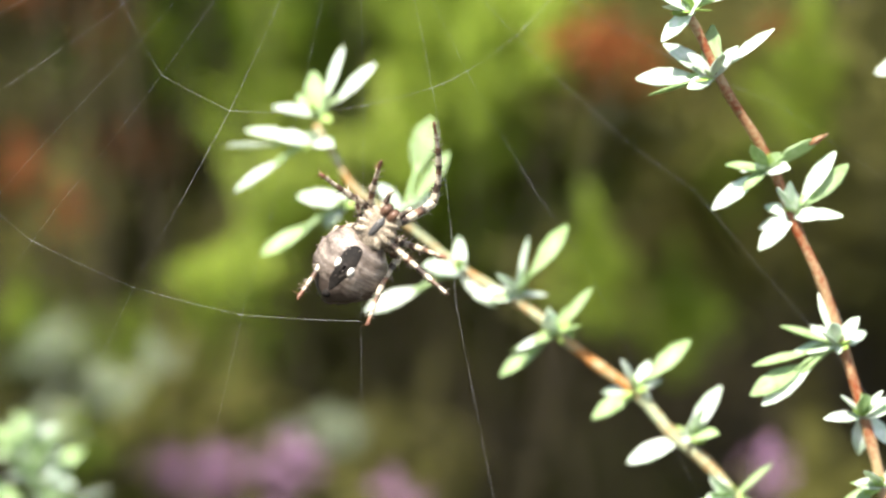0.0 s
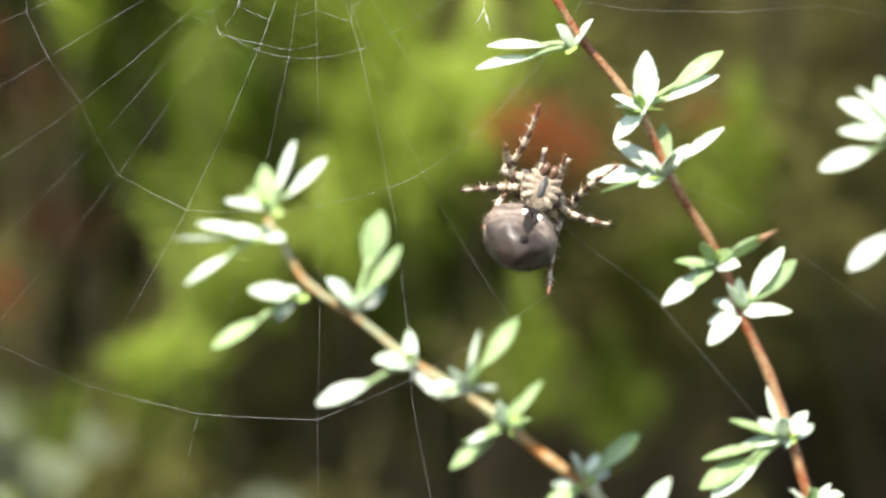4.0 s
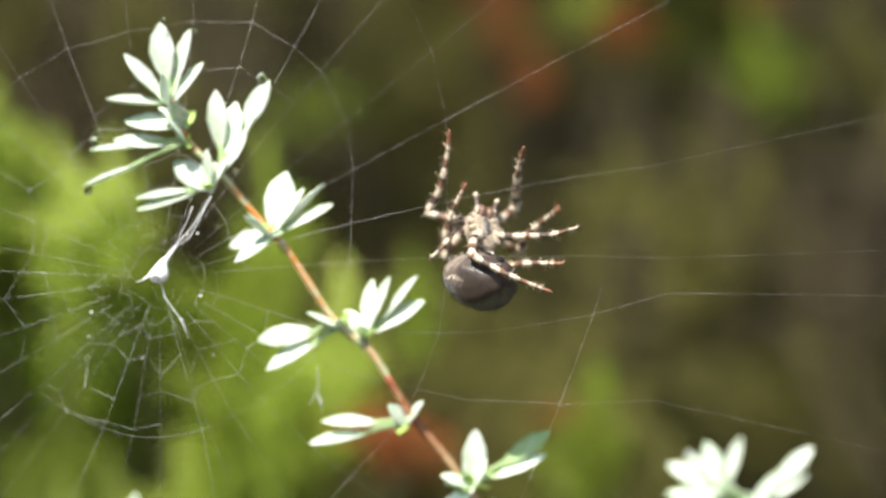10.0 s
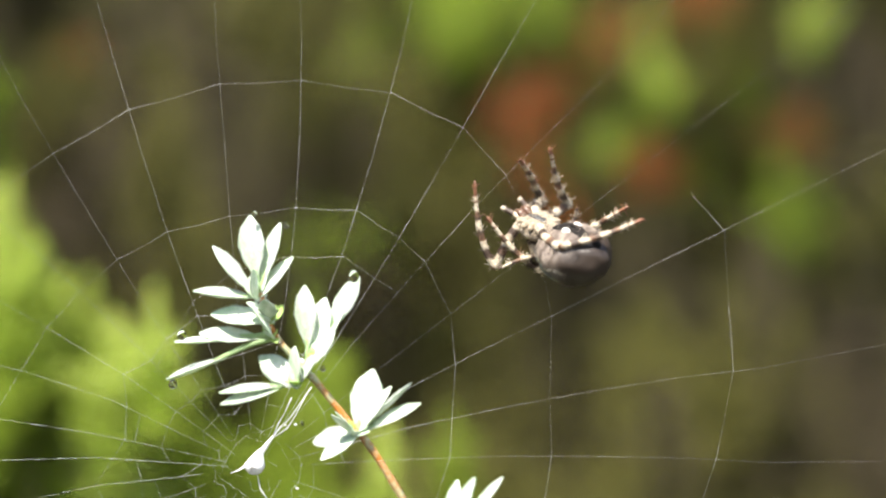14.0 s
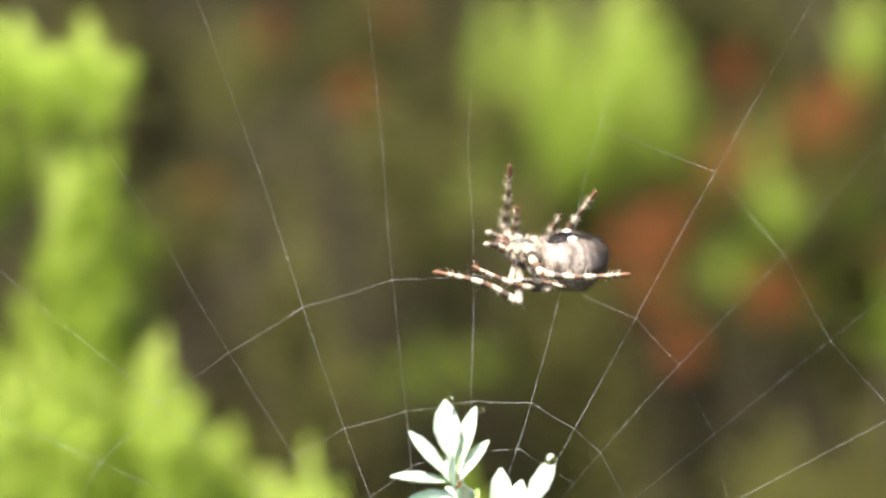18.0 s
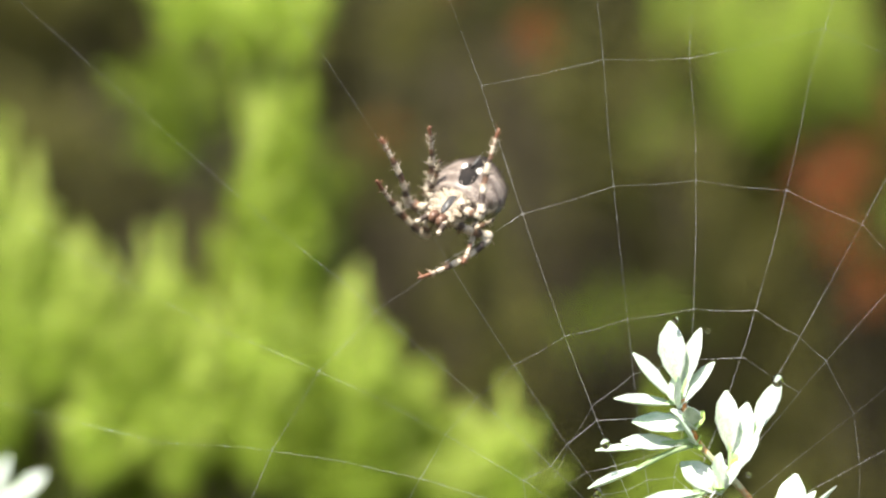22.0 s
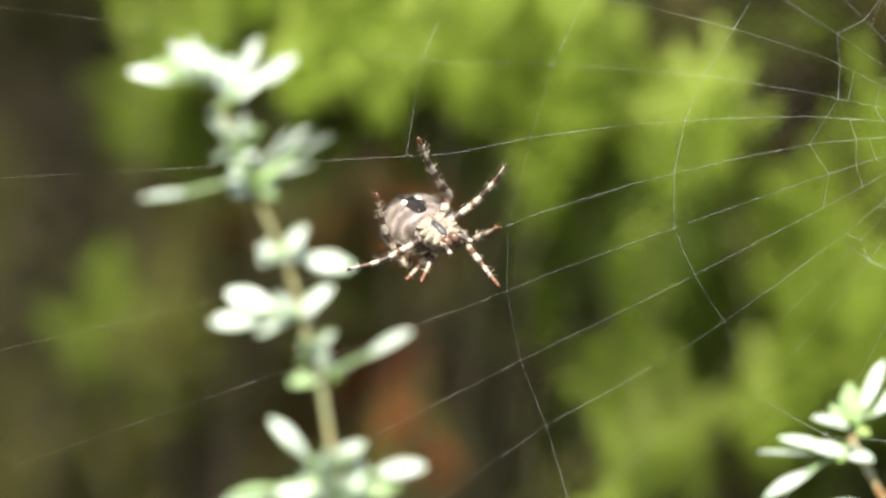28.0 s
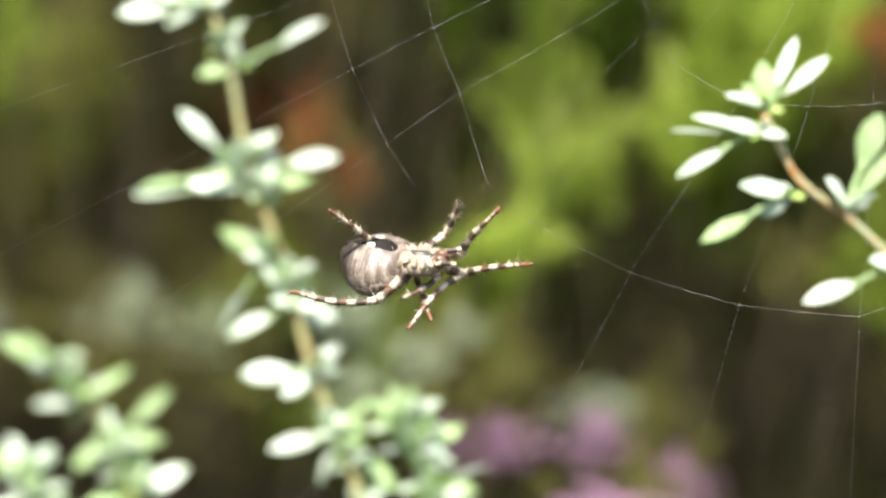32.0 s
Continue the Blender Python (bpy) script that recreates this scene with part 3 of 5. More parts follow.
whorl(twig, (-14.6, 13.0, 16.2), (3.3, 7.3, 1.5), (-0.5, 4.9, 1.9), (6.6, 5.2, 1.3), (-4.9, 0.9, 0.9), (-1.2, 1.6, 1.4))
whorl(twig, (-15.3, 13.0, 13.5), (-9.8, -0.6, 1.4), (-7.4, 1.5, 1.2), (-9.0, -5.0, 1.3), (-4.3, 0.7, 1.2))
whorl(twig, (-11.8, 13.0, 6.7), (-5.4, 1.3, 3.4), (-9.5, -5.4, 1.4), (-3.0, -2.5, 1.8))
whorl(twig, (-5.6, 13.0, 5.3), (3.3, 10.4, 2.1), (5.2, 6.6, 1.5), (-3.1, 3.2, 2.9), (3.1, 2.4, 1.5))
whorl(twig, (0.4, 13.0, -0.9), (-10.4, -4.2, 1.5), (-0.5, 3.8, 1.1), (-3.7, 1.0, 2.0), (3.6, -3.9, 1.2))
# lower whorls: more dark green leaves paint the shade of those above
lush = 0.45
whorl(twig, (6.4, 13.0, -3.5), (1.5, 6.2, 2.6), (5.5, 7.3, 1.4), (-4.6, -0.2, 1.4))
whorl(twig, (10.3, 13.0, -7.8), (4.2, 4.8, 1.1), (-6.0, -4.5, 1.6), (-4.0, -1.8, 1.1))
whorl(twig, (10.4, 13.0, -7.7), (-4.9, -2.0, 1.1), (-1.5, 1.8, 1.1))
whorl(twig, (18.7, 13.0, -13.9), (5.9, 5.2, 1.8), (-1.7, 3.4, 1.3), (-4.7, -3.1, 1.5), (-3.8, -0.2, 1.2), (1.6, 3.0, 1.1))
whorl(twig, (24.4, 13.0, -18.8), (3.3, 5.2, 1.6), (-6.7, -3.0, 1.5), (-1.9, 1.1, 1.1))
whorl(twig, (28.9, 13.0, -25.5), (4.2, 3.5, 1.3), (-4.8, -1.7, 1.4), (2.9, -1.2, 1.2))

lush = 0.03
# reddish twig with wet silvery leaves beside the web
twig = thing("silver_leaf_twig", (0, 0, 0), "reddish twig with wet silvery leaves beside the web", "twig", "leafy twigs")
stem(twig, [(-4.7, -5.1, 66.1), (-3.3, -4.5, 62.0), (0.8, -3.8, 57.5), (3.7, -3.3, 54.0), (6.7, -2.8, 50.6), (9.1, -2.3, 46.9), (11.8, -1.6, 42.8), (15.2, -1.0, 39.9), (17.5, -0.3, 36.3), (19.6, 0.4, 32.8), (23.4, 1.4, 28.0), (26.1, 2.2, 23.8), (29.1, 4.1, 17.2), (32.0, 6.0, 12.4), (33.8, 7.1, 8.8), (36.0, 7.3, 2.8), (38.3, 7.6, -2.6), (40.2, 7.9, -8.6), (43.0, 8.0, -19.2), (44.5, 8.0, -26.2), (46.1, 8.0, -33.3)], 0.5, RED_BARK, 0, BARK)
whorl(twig, (-4.9, -5.0, 65.5), (-0.9, 8.5, 2.1), (-5.1, 4.9, 2.0), (2.4, 7.7, 1.6), (3.6, 4.3, 1.4), (-0.2, 3.2, 1.5), (-6.7, 0.5, 1.8), (1.0, 4.6, 1.2))
whorl(twig, (-3.5, -4.7, 63.2), (-6.2, 1.0, 2.5), (-2.7, 1.7, 1.8))
whorl(twig, (-3.3, -4.4, 61.5), (-10.2, -0.5, 1.4), (-10.9, -4.6, 1.6), (-7.6, 0.1, 1.2), (0.6, -0.6, 1.8))
whorl(twig, (0.2, -4.0, 58.6), (-0.0, 8.4, 2.4), (1.9, 7.1, 1.8), (5.1, 9.4, 1.4), (3.1, 4.1, 1.4), (4.0, 5.9, 1.3))
whorl(twig, (-0.9, -3.8, 56.8), (-4.0, 2.9, 2.4), (-8.0, -0.7, 1.5), (-7.8, -2.1, 1.5), (0.5, 4.1, 2.0))
whorl(twig, (5.2, -3.0, 51.7), (1.7, 6.8, 2.2), (3.7, 5.0, 1.8), (5.9, 5.4, 1.3), (6.6, 3.5, 1.4), (-4.4, -1.1, 1.8), (-3.3, -2.9, 1.6), (1.4, 1.2, 2.0), (-0.9, 1.7, 1.4))
whorl(twig, (14.9, -1.2, 41.1), (2.2, 6.6, 2.1), (5.8, 6.3, 1.5), (6.1, 4.1, 1.6), (-2.1, 3.0, 2.0), (0.9, 6.2, 0.9))
whorl(twig, (12.3, -1.4, 42.1), (-8.7, -1.1, 1.6), (-7.8, -4.4, 1.8), (-3.2, 2.0, 1.1))
whorl(twig, (19.0, 0.6, 31.9), (2.2, 2.6, 1.1), (-9.0, 0.5, 1.6), (-10.2, -2.2, 1.4))
# from here down, shade is painted by a larger share of green leaves
lush = 0.3
whorl(twig, (25.8, 1.9, 25.3), (0.4, 6.0, 3.5), (8.3, 5.8, 1.5), (7.9, 3.2, 1.3), (-3.2, -3.0, 1.9), (1.2, 1.5, 1.4))
whorl(twig, (27.7, 3.5, 18.6), (0.3, 5.4, 1.8), (6.4, 4.8, 1.3), (-5.0, 3.5, 2.5), (-7.8, 0.3, 1.6), (-6.7, -1.6, 1.5))
lush = 0.4
whorl(twig, (32.9, 7.0, 9.1), (5.8, 3.1, 2.1), (-4.2, 0.6, 1.5), (-5.4, -4.3, 2.1), (-2.5, -2.3, 1.4))
whorl(twig, (35.7, 7.3, 4.4), (-0.2, 3.6, 2.0), (4.2, 6.5, 1.9), (5.7, 5.0, 1.4), (5.1, -0.1, 1.5), (-3.7, -3.7, 1.5), (-3.6, -1.7, 1.4))
whorl(twig, (40.0, 7.9, -9.2), (-2.2, 5.4, 2.4), (-6.1, 1.9, 2.0), (-4.9, -0.5, 1.5), (0.9, -0.3, 1.8), (-9.2, -5.2, 2.0), (-8.9, -2.2, 1.5), (-8.0, -6.2, 1.5))
whorl(twig, (42.4, 8.0, -16.6), (-4.3, -0.5, 2.0), (-1.8, 1.4, 1.6), (1.8, 2.0, 1.8), (-0.7, -4.3, 1.8), (2.8, -3.3, 1.8))
whorl(twig, (44.0, 8.0, -23.9), (-4.7, -2.3, 1.8), (2.3, 1.1, 1.8), (-3.4, 0.6, 1.5))

withered_tip(twig, (32.9, 7.0, 9.1), (38.5, 7.0, 12.1))

lush = 0.15
# short leafy twig tip with dull silvery leaves
twig = thing("silver_leaf_twig", (0, 0, 0), "short leafy twig tip with dull silvery leaves", "twig", "leafy twigs")
stem(twig, [(53.2, 17.0, 23.9), (54.5, 17.0, 22.3), (56.3, 17.0, 19.2), (58.1, 17.0, 12.9), (59.5, 17.0, 7.1), (61.0, 17.0, -0.4), (62.7, 17.0, -7.9)], 0.6, PALE_BARK, 6)
whorl(twig, (53.3, 17.0, 23.3), (-2.0, 5.5, 1.5), (2.0, 6.0, 1.1), (-6.3, 3.0, 1.2), (-5.3, 0.3, 1.2), (-4.5, 4.2, 1.1), (-0.7, 4.1, 1.3))
whorl(twig, (54.1, 17.0, 22.0), (-9.3, -3.1, 1.5), (-7.2, 1.0, 1.1), (-2.2, 2.2, 1.1))
whorl(twig, (56.3, 17.0, 21.4), (6.9, 6.6, 1.4), (3.6, 4.4, 1.1), (6.4, 3.4, 1.0), (-1.9, -0.3, 1.8))
whorl(twig, (57.2, 17.0, 15.7), (-9.6, -7.8, 1.7), (-2.2, -0.9, 1.1), (1.0, 2.8, 1.3))
whorl(twig, (58.6, 17.0, 10.0), (9.5, 3.9, 1.6), (5.7, -0.4, 1.5), (-1.9, -2.8, 1.3), (1.9, 2.2, 1.1))
whorl(twig, (60.4, 17.0, 2.8), (-5.7, -3.0, 1.6), (7.6, 3.0, 1.6), (6.2, -3.2, 1.3))

lush = 0.25
# upright twig with broad pale leaves beyond the web
twig = thing("silver_leaf_twig", (0, 0, 0), "upright twig with broad pale leaves beyond the web", "twig", "leafy twigs")
stem(twig, [(-87.0, 31.0, 53.7), (-85.6, 31.0, 49.1), (-83.5, 31.0, 43.9), (-80.7, 31.0, 38.1), (-77.9, 31.0, 32.2), (-75.7, 31.0, 25.1), (-73.6, 31.0, 18.4), (-72.2, 31.0, 11.3), (-69.4, 31.0, 2.9), (-67.3, 31.0, -2.8), (-64.6, 31.0, -12.2), (-62.5, 31.0, -18.1), (-60.4, 31.0, -23.9), (-57.7, 31.0, -31.1)], 0.5, PALE_BARK, 12)
whorl(twig, (-87.7, 31.0, 53.3), (-9.4, 0.6, 1.8), (-4.7, 4.3, 2.0), (-2.4, 5.1, 1.4), (0.8, 4.0, 2.0), (-6.6, 2.1, 1.5))
whorl(twig, (-85.0, 31.0, 51.1), (0.1, 5.4, 2.0), (7.6, 5.2, 1.9), (3.2, 7.4, 1.2), (-2.9, -1.3, 1.5), (4.5, 3.4, 1.5))
whorl(twig, (-82.1, 31.0, 42.0), (9.3, 5.4, 2.4), (4.4, 5.9, 3.3), (-13.2, -2.9, 2.2), (-2.7, -1.3, 1.8), (1.2, 3.3, 2.4), (5.6, 4.0, 2.6), (6.8, 2.4, 2.2), (3.2, 1.6, 2.4), (6.6, 6.2, 2.0))
whorl(twig, (-78.5, 31.0, 33.2), (3.0, 3.7, 2.1), (-3.3, 0.9, 2.0), (8.3, -0.8, 1.8))
whorl(twig, (-76.7, 31.0, 26.4), (-10.0, -1.1, 3.3), (4.4, 3.4, 2.4), (-8.3, 2.4, 2.4), (-4.9, -2.1, 2.4))
whorl(twig, (-72.8, 31.0, 19.6), (9.8, 5.2, 2.2), (-4.8, -1.1, 1.6), (-0.9, 3.9, 1.8))
whorl(twig, (-72.9, 31.0, 7.5), (-11.1, -2.2, 2.4), (-5.3, 5.7, 2.2), (11.8, 1.9, 1.9), (4.3, -0.4, 2.0), (-3.5, -2.1, 2.1))
whorl(twig, (-70.4, 31.0, 5.5), (-8.1, 0.5, 2.6), (-14.4, -0.6, 2.1), (6.5, 1.8, 2.7), (-9.2, 8.9, 1.8), (2.2, 4.6, 1.8))
whorl(twig, (-69.0, 31.0, -2.2), (-2.9, -0.1, 2.1), (-5.7, -8.9, 2.1), (6.8, -8.2, 2.6), (-5.6, 3.1, 1.8))
whorl(twig, (-65.7, 31.0, -7.7), (-4.4, 4.6, 2.1), (-8.2, -3.6, 2.1), (4.9, -1.2, 1.5))
whorl(twig, (-63.2, 31.0, -15.5), (-8.6, -0.3, 2.7), (2.9, 3.0, 1.8), (-3.9, -2.7, 2.0))
whorl(twig, (-60.5, 31.0, -22.3), (3.5, 4.0, 2.6), (9.0, 1.2, 2.4), (-7.9, -2.5, 2.9), (6.7, -6.8, 2.6), (-2.5, -6.3, 2.4))

lush = 0.6
# low twig with pale leaves behind the web
twig = thing("silver_leaf_twig", (0, 0, 0), "low twig with pale leaves behind the web", "twig", "leafy twigs")
stem(twig, [(-95.4, 42.0, -15.8), (-92.6, 42.0, -19.2), (-88.8, 42.0, -23.2), (-86.7, 42.0, -27.9), (-84.9, 42.0, -33.3), (-82.8, 42.0, -41.5)], 0.8, PALE_BARK, 12)
whorl(twig, (-94.7, 42.0, -16.8), (-6.8, 3.6, 2.7), (-4.1, 4.3, 2.4), (-2.7, -0.4, 2.7), (3.3, 2.4, 2.0))
whorl(twig, (-91.2, 42.0, -20.5), (-6.1, -0.8, 2.4), (5.3, 4.2, 2.1), (-2.0, -3.4, 2.0))
whorl(twig, (-87.8, 42.0, -25.2), (6.7, 6.3, 2.4), (-4.7, -3.5, 2.1), (6.1, 0.1, 2.0), (-0.7, 4.1, 2.4))
whorl(twig, (-85.3, 42.0, -31.9), (6.4, 3.5, 2.4), (-5.7, -1.5, 2.4), (1.6, 5.5, 2.1))

lush = 0.45
# low sprig of bright pale leaves
twig = thing("silver_leaf_twig", (0, 0, 0), "low sprig of bright pale leaves", "twig", "leafy twigs")
stem(twig, [(-98.8, 44.0, -28.4), (-97.4, 44.0, -31.8), (-95.3, 44.0, -37.9), (-93.1, 44.0, -44.8)], 0.5, PALE_BARK, 12)
whorl(twig, (-98.5, 44.0, -29.8), (-5.1, 2.6, 2.6), (-1.8, 4.8, 2.4), (3.7, 2.8, 2.1), (-3.0, -0.7, 2.6))
whorl(twig, (-97.1, 44.0, -32.5), (3.7, 2.1, 2.6), (-5.8, -1.5, 2.4), (-1.7, -0.0, 2.7), (4.4, -0.6, 2.4))

lush = 0.5
# low sprig of sunlit green leaves
twig = thing("silver_leaf_twig", (0, 0, 0), "low sprig of sunlit green leaves", "twig", "leafy twigs")
stem(twig, [(-52.8, 30.0, -19.3), (-51.6, 30.0, -23.3), (-49.0, 30.0, -29.2), (-46.6, 30.0, -35.9)], 0.5, PALE_BARK, 14)
whorl(twig, (-52.5, 30.0, -20.0), (-5.0, 1.4, 2.4), (-2.3, 3.3, 2.0), (0.5, 3.9, 1.8), (3.8, 1.9, 2.0), (-3.8, -1.3, 2.6))
whorl(twig, (-50.9, 30.0, -23.9), (4.8, 2.6, 2.4), (-4.8, -0.6, 2.7), (4.0, -1.4, 2.6), (-1.3, 2.7, 2.6))
whorl(twig, (-49.0, 30.0, -27.9), (6.1, 2.6, 2.1), (-4.8, -0.6, 2.4), (4.7, -0.7, 2.4))



# water drops on leaf tips
def drop(x, y, z, r):
    bm = bmesh.new()
    bmesh.ops.create_icosphere(bm, subdivisions=3, radius=r * MM)
    for v in bm.verts:
        v.co.z *= 1.0 + 0.25 * max(0, v.co.z / (r * MM))
    ob = new("water_drop", mesh_of(bm, "water_drop", WATER))
    ob.location = Vector((x, y, z)) * MM
    tagged(ob, "clear round water drop on a leaf tip", "water drop", "drops on the leaves")


drop(-5.3, -6.8, 74.0, 0.30)
drop(-13.2, -6.5, 56.6, 0.45)
drop(4.8, -6.5, 67.9, 0.61)
drop(-2.1, -6.5, 72.9, 0.29)
drop(-12.4, -6.5, 61.6, 0.50)
drop(-3.0, -6.3, 64.4, 0.40)
drop(1.9, -5.8, 58.5, 0.29)
drop(-0.1, -5.0, 52.9, 0.22)


rng.seed(23)
# the orb web: spokes by their angle far out and near the hub, turns by angle and reach
HUB = Vector((-6.6, -7.0, 47.6)) * MM
SPOKES = [(2, 4), (12.5, 15), (28, 28.5), (39, 39.5), (49.5, 52), (60, 59), (72.5, 69), (86, 82), (96, 97), (110, 111.5), (123, 125), (138, 136), (151, 147), (165, 158), (174, 170), (184, 179), (194, 189), (201, 200), (209, 210), (217, 221), (226, 227), (232, 234), (244, 248), (256, 259), (269, 270), (280, 284), (294, 289), (308, 300), (321, 312), (334, 324), (345, 334), (357, 346)]
SPIRAL = [(218, 17.2), (235, 16.6), (261, 16.5), (302, 16), (340, 18), (375, 20.4), (393, 23.5), (401, 25.5), (412, 27), (429, 28), (442, 26.6), (457, 25.5), (496, 25.2), (520, 25.7), (539, 28.4), (549, 29.8), (560, 31.3), (581, 31.4), (594, 34.5), (605, 34.3), (622, 31.7), (649, 30), (674, 28.3), (700, 29), (722, 29.8), (736, 30.6), (748, 33.5), (761, 36.8), (771, 39), (779, 40.2), (792, 40.3), (804, 39.4), (831, 38.4), (843, 37.7), (857, 38.6), (885, 41), (906, 44.6), (916, 48.3), (929, 50.8), (937, 52), (948, 56.5), (954, 55.1), (976, 53.3), (989, 52.6)]
FRESH = [(989, 52.6), (1000, 49.5), (1014, 46.8), (1028, 46.4), (1041, 44), (1054, 43), (1065, 43), (1077, 45), (1092, 49), (1108, 53), (1119, 51.5), (1140, 57.2), (1153, 56.9), (1166, 51.6), (1190, 52), (1203, 50), (1218, 48.3), (1231, 51), (1254, 55.4), (1289, 59.9), (1306, 62)]


def spoke_angle(k, r):
    far, near = SPOKES[k % len(SPOKES)]
    return near + (far - near) * max(-0.3, min(1.1, (r - 24) / 26)) + 360 * (k // len(SPOKES))


def on_web(angle, r):
    a = radians(angle)
    return Vector((math.cos(a) * r * MM, 0.0004 * math.sin(angle * 7.3), math.sin(a) * r * MM))


def crossings(turns):
    """Where a spiral, given by angle and reach, crosses the spokes."""
    ang, rad = [s[0] for s in turns], [s[1] for s in turns]
    out = []
    for k in range(4 * len(SPOKES)):
        a = spoke_angle(k, 30)
        for _ in range(3):
            r = float(np.interp(a, ang, rad))
            a = spoke_angle(k, r)
        if ang[0] - 0.5 <= a <= ang[-1] + 0.5:
            out.append((a, r))
    return sorted(out)


def thread(bm, pts, r=0.04):
    tube(bm, pts, r * MM, 5)


def knotted(p, q, fine, sag=0.00012):
    """A thread from p to q with a small knot of silk at each end."""
    bm = bmesh.new()
    mid = (p + q) / 2 + Vector((0, 0.0002, -sag))
    tube(bm, [p, p.lerp(mid, 0.05), mid, q.lerp(mid, 0.05), q], [fine * 3.2, fine * 1.1, fine, fine * 1.1, fine * 3.2], 5)
    return bm


fresh_silk = []


def orb_web():
    web = thing("orb_web", HUB, "half finished orb web of pale silk", "spider web")
    for k, (far, _) in enumerate(SPOKES):
        bm = bmesh.new()
        inner = rng.uniform(1.5, 6.0)
        pts = [on_web(spoke_angle(k, r) + rng.uniform(-0.5, 0.5) * 12 / (r + 6), r) for r in (inner, 8, 16, 25, 34, 44, 52, 70, 115)]
        fine = (0.0078 if 225 < far < 345 else 0.0095 if 15 < far < 75 else 0.0105) * rng.uniform(0.75, 1.15) * MM
        tube(bm, pts, [fine * q for q in (1.35, 1.35, 1.25, 1.05, 1, 0.9, 0.8, 0.6, 0.5)], 5)
        part("radial_thread", bm, WEB, web)
    stops = crossings(SPIRAL)
    for (a, ra), (b, rb) in zip(stops, stops[1:]):
        part("spiral_thread", knotted(on_web(a, ra), on_web(b, rb), (0.004 if 715 < a < 760 else 0.0098 if ra < 42 else 0.0076) * MM), WEB, web)
    loop = [(52, 22.8), (68.5, 23.1), (83, 21.5), (97, 20), (111, 18), (126, 15.5), (138, 14)]
    for (a, ra), (b, rb) in zip(loop, loop[1:]):
        part("spiral_thread", knotted(on_web(a, ra), on_web(b, rb), 0.008 * MM), WEB, web)
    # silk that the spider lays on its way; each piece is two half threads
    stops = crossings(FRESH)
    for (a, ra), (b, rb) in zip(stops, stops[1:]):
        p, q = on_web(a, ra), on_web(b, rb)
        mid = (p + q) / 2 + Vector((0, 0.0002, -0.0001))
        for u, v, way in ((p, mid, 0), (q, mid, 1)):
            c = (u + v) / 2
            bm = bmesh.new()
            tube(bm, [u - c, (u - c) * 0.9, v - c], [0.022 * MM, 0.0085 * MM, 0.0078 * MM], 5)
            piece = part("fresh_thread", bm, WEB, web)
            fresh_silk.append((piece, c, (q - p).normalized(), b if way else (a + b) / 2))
    for r0 in (4.4, 6.6, 9.2, 12.2, 15.4):
        wobble = [rng.gauss(1, 0.09) for _ in SPOKES]
        angles = [spoke_angle(k, r0) for k in range(len(SPOKES) + 1)]
        for a, b, u, v in zip(angles, angles[1:], wobble, wobble[1:] + wobble[:1]):
            left = 85 < a < 262
            if rng.random() < (0.14 if left else 0.4) or (r0 > 13 and not left):
                continue
            part("spiral_thread", knotted(on_web(a, r0 * u), on_web(b, r0 * v), 0.0125 * MM, 0.00005), WEB, web)
    for k in range(2):
        bm = bmesh.new()
        pts = [on_web(33 * i + rng.uniform(-9, 9), 1.2 + 1.2 * k + 2.4 * rng.random()) for i in range(11)]
        thread(bm, pts, 0.008)
        part("hub_thread", bm, WEB, web)
    for x, z, r in ((2.6, -5.4, 0.12), (-7.4, -6.0, 0.09), (-1.8, -8.3, 0.08), (5.5, -8.0, 0.07)):
        bm = bmesh.new()
        bmesh.ops.create_icosphere(bm, subdivisions=2, radius=r * MM)
        for v in bm.verts:
            v.co = Vector((v.co.x * 1.4, v.co.y, v.co.z)) * (1 + 0.35 * noise.noise(v.co * 4000)) + Vector((x, 0, z)) * MM
        part("silk_tuft", bm, SILK, web, "white tuft of silk")
    return web


web = orb_web()


